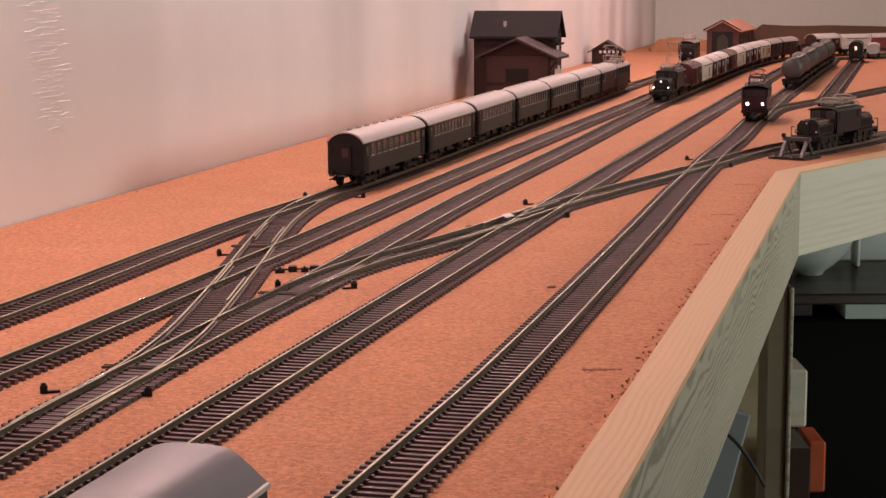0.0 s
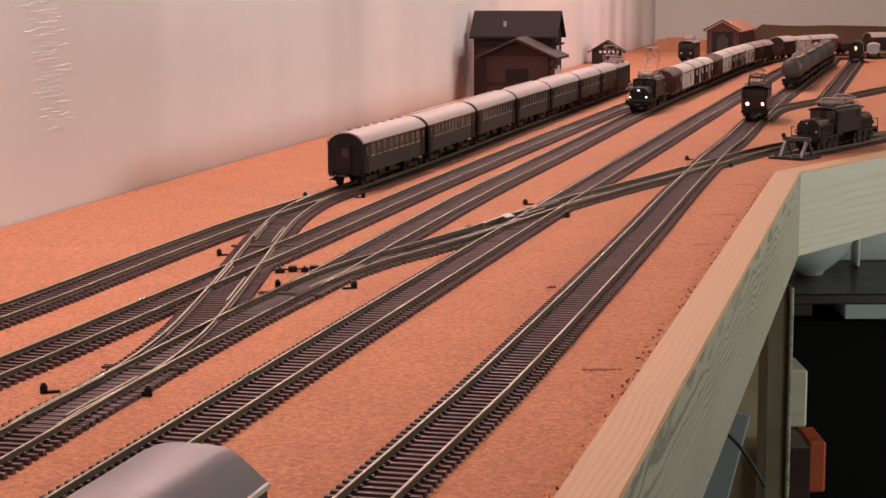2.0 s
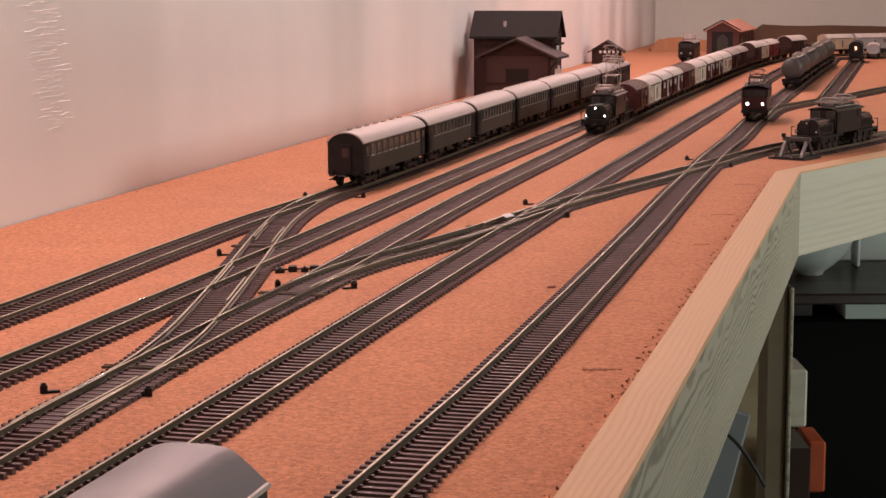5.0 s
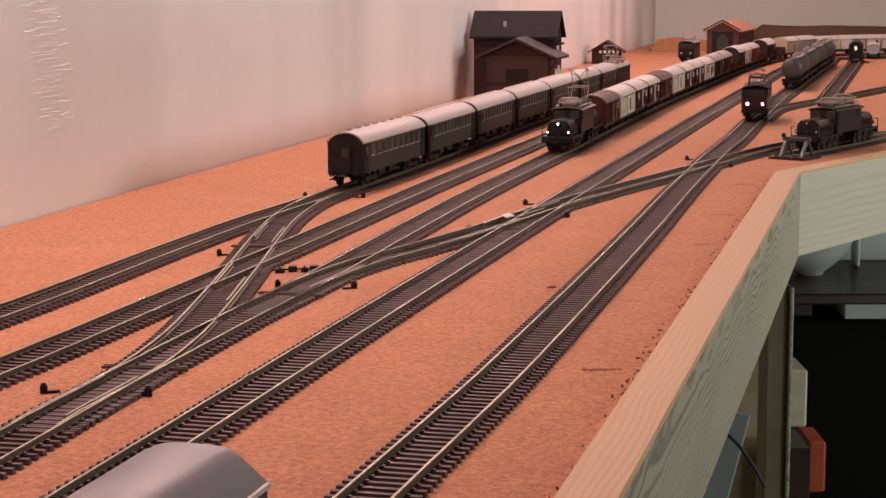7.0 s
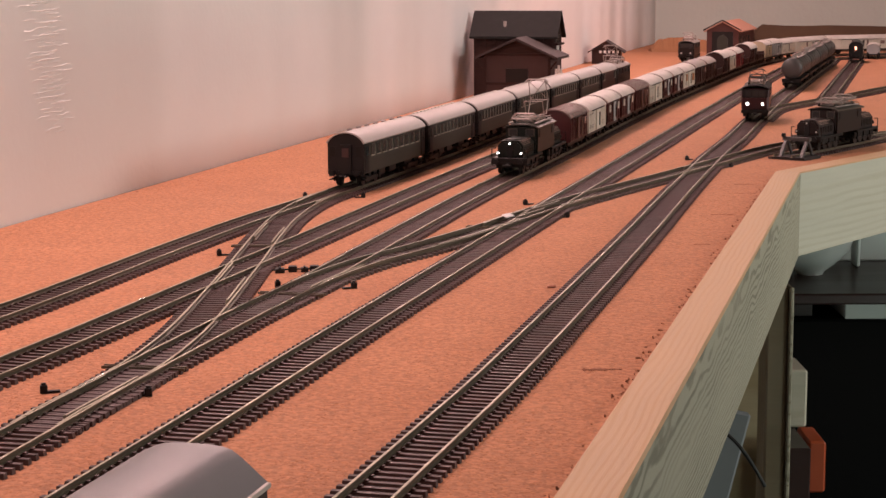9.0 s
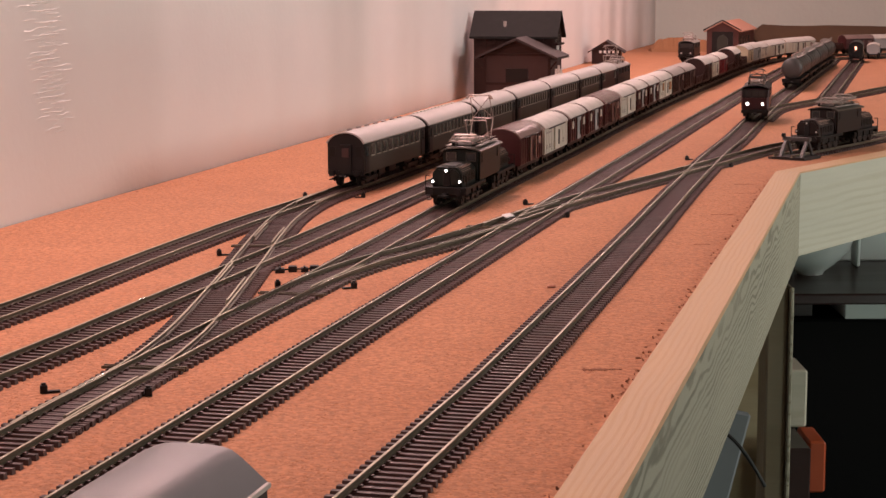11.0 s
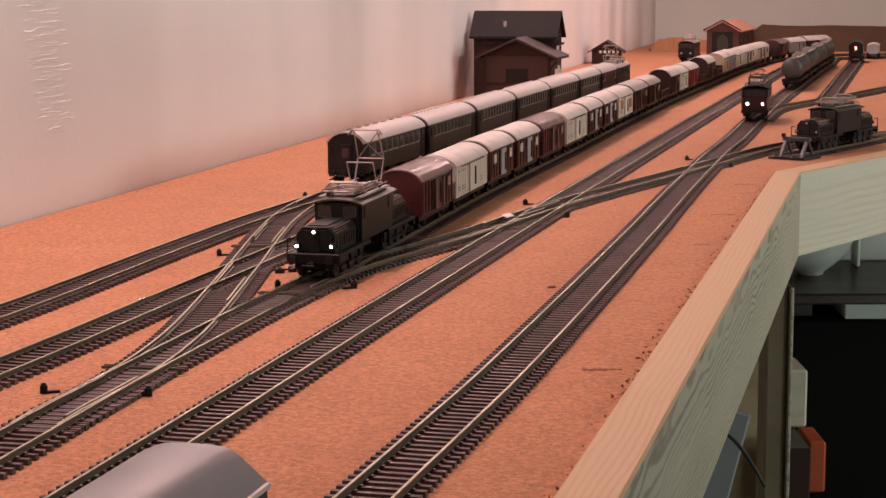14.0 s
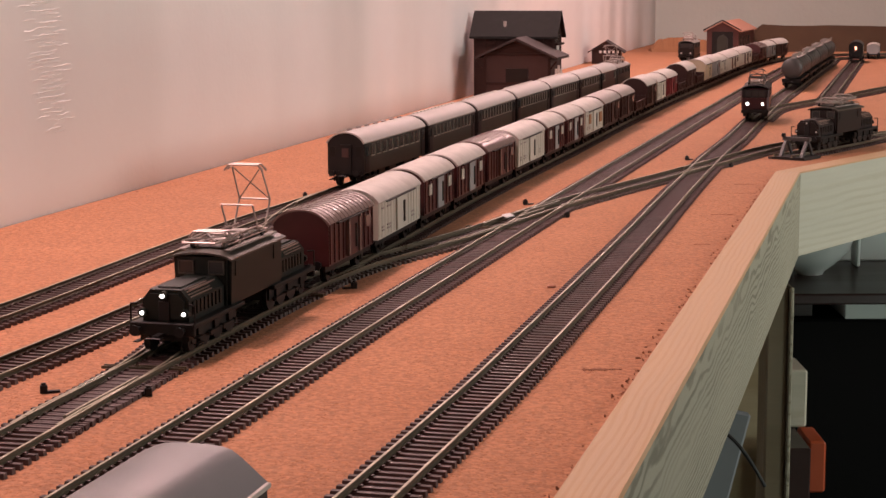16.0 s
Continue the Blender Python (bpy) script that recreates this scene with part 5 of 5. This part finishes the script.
# Glints on the rail heads, built as short raised strips of bright metal.
for key, s0, length, off in (("one", 0.262, 0.010, -1), ("one", 0.215, 0.016, 1), ("one", 0.330, 0.006, -1), ("two", 0.92, 0.010, 1), ("two", 1.10, 0.012, 1), ("two", 0.55, 0.008, -1),
                             ("three", 0.95, 0.014, -1), ("three", 0.62, 0.020, -1), ("four", 0.78, 0.008, 1), ("four", 0.34, 0.006, -1), ("five", 1.36, 0.012, 1), ("five", 1.44, 0.008, -1)):
    ob = new("worn_spot", rail_mesh(PATHS[key], s0, s0 + length, off * GAUGE / 2, "blade", top=RAIL_TOP + 0.0003))
    ob.parent = LINE[key]
    tagged(ob, "short bright strip standing in for a glint on a rail head")
for key, at in (("cross_left", 0.10), ("cross_left", 0.42), ("cross_right", 0.05), ("cross_right", 0.30)):
    bm = bmesh.new()
    c, h = PATHS[key].at(at), PATHS[key].heading(at)
    for k in (-1, 1):
        box(bm, k * 0.0016 - 0.0004, k * 0.0016 + 0.0004, -0.0170, 0.0170, TIE_TOP - 0.0006, TIE_TOP + 0.0005)
    bmesh.ops.transform(bm, matrix=pose(c[0], c[1], 0, 0, 0, h), verts=bm.verts)
    part("tie_bar", bm, "rail_side", LINE[key])
bm = bmesh.new()
prism(bm, [(-0.0018, 0.0036), (0.0018, 0.0050), (0.0020, 0.0056), (-0.0016, 0.0042)], -0.0050, 0.0050)
chip = part("bright_plate", bm, "white")
chip.matrix_world = pose(0.0410, 1.124, 0.0008, 0, 0, 58)
tagged(chip, "small bright white plate lying on the points", "plate")

# buffer stop
stop = tagged(empty("buffer_stop"), "grey metal buffer stop at the end of the stub track", "buffer stop")
for y in (-0.0095, 0.0095):
    bm = bmesh.new()
    prism(bm, [(-0.002, 0.0), (0.002, 0.0), (0.0125, 0.0150), (0.0095, 0.0150)], y - 0.0012, y + 0.0012, axis="Y")
    part("strut", bm, "tank", stop)
    bm = bmesh.new()
    prism(bm, [(0.020, 0.0), (0.023, 0.0), (0.0125, 0.0135), (0.0105, 0.0135)], y - 0.0010, y + 0.0010, axis="Y")
    part("brace", bm, "tank", stop)
bm = bmesh.new()
box(bm, 0.0080, 0.0125, -0.0125, 0.0125, 0.0130, 0.0162, 0.0004)
part("beam", bm, "tank", stop)
bm = bmesh.new()
box(bm, -0.006, 0.026, -0.015, 0.015, -0.002, 0.0004)
part("base_plate", bm, "black", stop)
bm = bmesh.new()
box(bm, 0.006, 0.009, 0.0095, 0.0125, 0.0160, 0.0192, 0.0004)
part("lamp_box", bm, "black", stop)
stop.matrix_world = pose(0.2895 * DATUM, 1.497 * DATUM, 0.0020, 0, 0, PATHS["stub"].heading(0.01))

# cork crumbs, dents along the rim and a pale rail clip
rnd = random.Random(11)
crumbs = bmesh.new()
e = (EDGE[1] - EDGE[0]).normalized()
for i in range(190):
    k = rnd.random()
    if k < 0.55:
        p = EDGE[0] + e * rnd.uniform(0.5, 1.40) + Vector((-0.004 * rnd.random() ** 2, 0, 0)) - Vector((0.0015, 0, 0))
    elif k < 0.95:
        p = Vector((0.061 + rnd.gauss(0, 0.0032), 0.7005 + rnd.gauss(0, 0.0007), 0))
    else:
        q = rnd.uniform(0.0, 1.2)
        p = WALL_AT + WALL_DIR * q - WALL_OUT * (0.004 + abs(rnd.gauss(0, 0.01)))
    r = rnd.uniform(0.00025, 0.00065)
    m = pose(p.x, p.y, r * 0.3, rnd.uniform(0, 90), rnd.uniform(0, 90), rnd.uniform(0, 90))
    if 0.55 <= k < 0.95:
        m = pose(p.x, p.y, 0.0001, 0, 0, rnd.uniform(-14, 10))
    bmesh.ops.create_icosphere(crumbs, subdivisions=1, radius=r, matrix=m @ Matrix.Diagonal((2.2, 1, 0.6, 1)))
for cx, cy, length in ((0.225, 1.335, 0.016), (0.213, 1.280, 0.018), (0.182, 1.165, 0.014), (0.150, 1.035, 0.008)):
    for i in range(9):
        m = pose(cx + length * (i / 8 - 0.5), cy + rnd.uniform(-0.0008, 0.0008), 0.0001, 0, 0, rnd.uniform(-15, 15))
        bmesh.ops.create_icosphere(crumbs, subdivisions=1, radius=rnd.uniform(0.0002, 0.0005), matrix=m @ Matrix.Diagonal((3.2, 1, 0.5, 1)))
tagged(part("cork_crumbs", crumbs, "crumb"), "loose brown cork crumbs on the board", "debris", kind="stuff")
clip = bmesh.new()
box(clip, -0.0024, 0.0024, -0.0008, 0.0008, 0, 0.0014, 0.0005)
clip = part("rail_clip", clip, "shed_roof")
clip.matrix_world = pose(0.054, 0.890, 0, 0, 0, 20)
tagged(clip, "small pale scrap beside the rails", "scrap")


# ---------------------------------------------------------------- below the layout
def block(name, x0, x1, y0, y1, z0, z1, mat, label, category, bevel=0.002):
    bm = bmesh.new()
    box(bm, x0, x1, y0, y1, z0, z1, bevel)
    return tagged(part(name, bm, mat), label, category)


block("support_post", 0.2952, 0.3150, 1.62, 1.66, FLOOR_Z, -0.128, "post_dark", "sawn brown timber support post under the layout", "timber post")
block("support_post", 0.3152, 0.3185, 1.615, 1.66, FLOOR_Z, -0.127, "pine_side_cool", "thin pale batten nailed to the support post", "timber batten", 0.0008)
block("timber_offcut", 0.338, 0.3585, 1.74, 1.80, -0.289, -0.231, "pine_pale_cool", "pale timber offcut behind the support post", "timber offcut")
block("low_shelf_upright", 0.322, 0.3474, 1.662, 1.74, FLOOR_Z, -0.2895, "dark_wood", "dark brown upright under the layout", "shelf", 0.001)
block("orange_box", 0.3530, 0.3700, 1.70, 1.76, -0.3440, -0.2930, "orange", "orange cardboard box standing below the layout", "box")
block("tan_panel", 0.245, 0.312, 1.70, 1.71, FLOOR_Z, -0.165, "pine_post", "tan wooden panel below the layout", "panel")
leaning = block("grey_panel", -0.06, 0, 0, 0.01, -0.400, 0, "panel_grey", "blue-grey panel leaning below the layout", "panel")
leaning.matrix_world = pose(0.2708, 1.55, -0.229, 0, 13.5, 0)
cab = tagged(empty("dark_cabinet"), "cabinet blackened for gloom, with a dark wooden top edge, below the layout", "cabinet")
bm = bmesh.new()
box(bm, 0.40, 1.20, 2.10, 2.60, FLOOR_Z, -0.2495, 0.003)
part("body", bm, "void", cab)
bm = bmesh.new()
box(bm, 0.395, 1.20, 2.06, 2.62, -0.225, -0.212, 0.002)
part("top_board", bm, "dark_wood", cab, "dark reddish wooden shelf board")
bm = bmesh.new()
box(bm, 0.40, 0.44, 2.12, 2.60, -0.2495, -0.225)
box(bm, 0.98, 1.02, 2.12, 2.60, -0.2495, -0.225)
part("shelf_side", bm, "dark_wood", cab)
block("folded_paper", 0.475, 0.545, 2.10, 2.2, -0.2494, -0.229, "enamel", "pale folded paper in the cabinet top", "paper", 0.001)
# bowl-shaped lamp shade, upside down on the cabinet
bm = bmesh.new()
n = 32
rings = []
for r, z in ((0.016, -0.2115), (0.018, -0.207), (0.030, -0.198), (0.046, -0.182), (0.055, -0.160), (0.058, -0.130), (0.056, -0.130), (0.052, -0.160), (0.042, -0.180), (0.010, -0.196)):
    rings.append([bm.verts.new((r * math.cos(2 * math.pi * i / n), r * math.sin(2 * math.pi * i / n), z)) for i in range(n)])
for a, b in zip(rings[:-1], rings[1:]):
    for i in range(n):
        bm.faces.new((a[i], a[(i + 1) % n], b[(i + 1) % n], b[i]))
bm.faces.new(rings[0][::-1])
bm.faces.new(rings[-1])
bmesh.ops.recalc_face_normals(bm, faces=bm.faces)
bowl = part("bowl", bm, "enamel", smooth=True)
bowl.matrix_world = pose(0.452, 2.20, 0)
tagged(bowl, "pale grey-green bowl standing on the dark cabinet", "bowl")
# Added panel stands in for the lit wall beyond the cabinet.
block("pale_backing", 0.40, 1.2, 2.30, 2.32, -0.2118, -0.05, "enamel", "pale grey-green panel added behind the bowl for the lit far wall", "panel")
block("pale_backing", 0.520, 0.526, 2.25, 2.28, -0.2118, -0.10, "enamel", "narrow pale upright standing on the cabinet", "panel")
bm = bmesh.new()
pts = []
for i in range(15):
    f = i / 14
    pts.append((0.231 + 0.044 * f, 1.50, -0.2285 - 0.051 * f ** 1.65))
wire(bm, pts, 0.0016, n=8)
tagged(part("cable", bm, "black", smooth=True), "thin black cable hanging below the layout", "cable")


# ---------------------------------------------------------------- the goods train
BR = "red-brown ribbed goods van with a curved ribbed brown roof"
DK = "dark brown goods van with curved grey roof"
WH = "white refrigerator van with pale roof and dark lettering bars"
ST = "red goods van with pale sliding door and light roof"
CONSIST = [
    ("brown", 0.516, 0.604), ("white", 0.604, 0.707), ("striped", 0.707, 0.793), ("striped", 0.793, 0.884), ("brown", 0.884, 0.982), ("white", 0.982, 1.087),
    ("striped", 1.087, 1.168), ("striped", 1.168, 1.254), ("white", 1.254, 1.356), ("dark", 1.356, 1.458), ("dark", 1.458, 1.550), ("low", 1.550, 1.628),
    ("tall", 1.628, 1.706), ("white", 1.706, 1.780), ("red", 1.780, 1.870), ("low", 1.870, 1.945), ("tall", 1.945, 2.030), ("low", 2.030, 2.105),
    ("cream", 2.105, 2.180), ("grey", 2.180, 2.260), ("white", 2.260, 2.335), ("long", 2.335, 2.485), ("long", 2.485, 2.635), ("low", 2.635, 2.720),
    ("brown", 2.720, 2.790), ("grey", 2.790, 2.880), ("tall", 2.880, 2.972),
]
MADE = {}


def goods(kind, length, low=1.0):
    if kind == "brown":
        return box_wagon(length, "wagon_brown", "roof_brown", "ribbed", BR, ribs=13, eave=0.0302 * low)
    if kind == "white":
        return box_wagon(length, "wagon_white", "roof_light", "white", WH, eave=0.0298 * low)
    if kind == "striped":
        return box_wagon(length, "wagon_brown", "roof_light", "striped", ST)
    if kind == "dark":
        return box_wagon(length, "wagon_dark", "roof_grey", "planked", DK)
    if kind == "red":
        return box_wagon(length, "wagon_red", "roof_light", "planked", "bright red goods van with light roof")
    if kind == "cream":
        return box_wagon(length, "wagon_cream", "roof_light", "white", "cream goods van with light roof")
    if kind == "grey":
        return box_wagon(length, "wagon_grey", "roof_light", "planked", "grey goods van with light roof", eave=0.0302 * low)
    if kind == "tall":
        return box_wagon(length, "wagon_dark", "roof_light", "planked", "tall dark goods van with pale arched roof", eave=0.0305 * low, rise=0.0088 * low)
    if kind == "long":
        return box_wagon(length, "wagon_white", "roof_light", "ribbed", "long pale goods van with ribbed walls", ribs=0, eave=0.0302 * low)
    return low_wagon(length, "wagon_dark", "low dark brown open wagon")


TRAIN = []
for kind, a, b in CONSIST:
    TRAIN.append((goods(kind, b - a, 0.93 if a > 2.25 else 1.0), (a + b) / 2, (b - a) * 0.29))
poster_van = TRAIN[8][0]
tagged(poster_van, "white refrigerator van with orange-brown painted patches", "goods wagon", group="goods train")
for s in (-1, 1):
    for x, w, z0, z1 in ((-0.030, 0.012, 0.016, 0.025), (0.004, 0.010, 0.013, 0.022), (0.026, 0.009, 0.018, 0.0265)):
        bm = bmesh.new()
        box(bm, x - w / 2, x + w / 2, *sorted((s * 0.0142, s * 0.0153)), z0, z1, 0.0002)
        part("painted_patch", bm, "hill_light", poster_van, "orange-brown painted patch")
ENGINE = crocodile("dark green articulated electric locomotive with three lit lamps hauling goods vans", True, "loco_green", 0.027, -0.0215)
TRAIN.append((ENGINE, 0.4295, 0.042))
# how far the train has still to go at each time, in metres along the track
RUN = [(0.0, 1.478), (1.0, 1.396), (2.0, 1.309), (3.0, 1.219), (4.0, 1.130), (5.0, 1.038), (6.0, 0.945), (7.0, 0.850), (8.0, 0.759), (9.0, 0.666),
       (10.0, 0.569), (11.0, 0.473), (12.0, 0.376), (13.0, 0.281), (14.0, 0.185), (15.0, 0.092), (16.0, 0.0)]


def motions():
    for thing, s, half in TRAIN:
        walk(thing, [(t, PATHS["three"].pose_on(s + d, half, True)) for t, d in RUN])


motions()
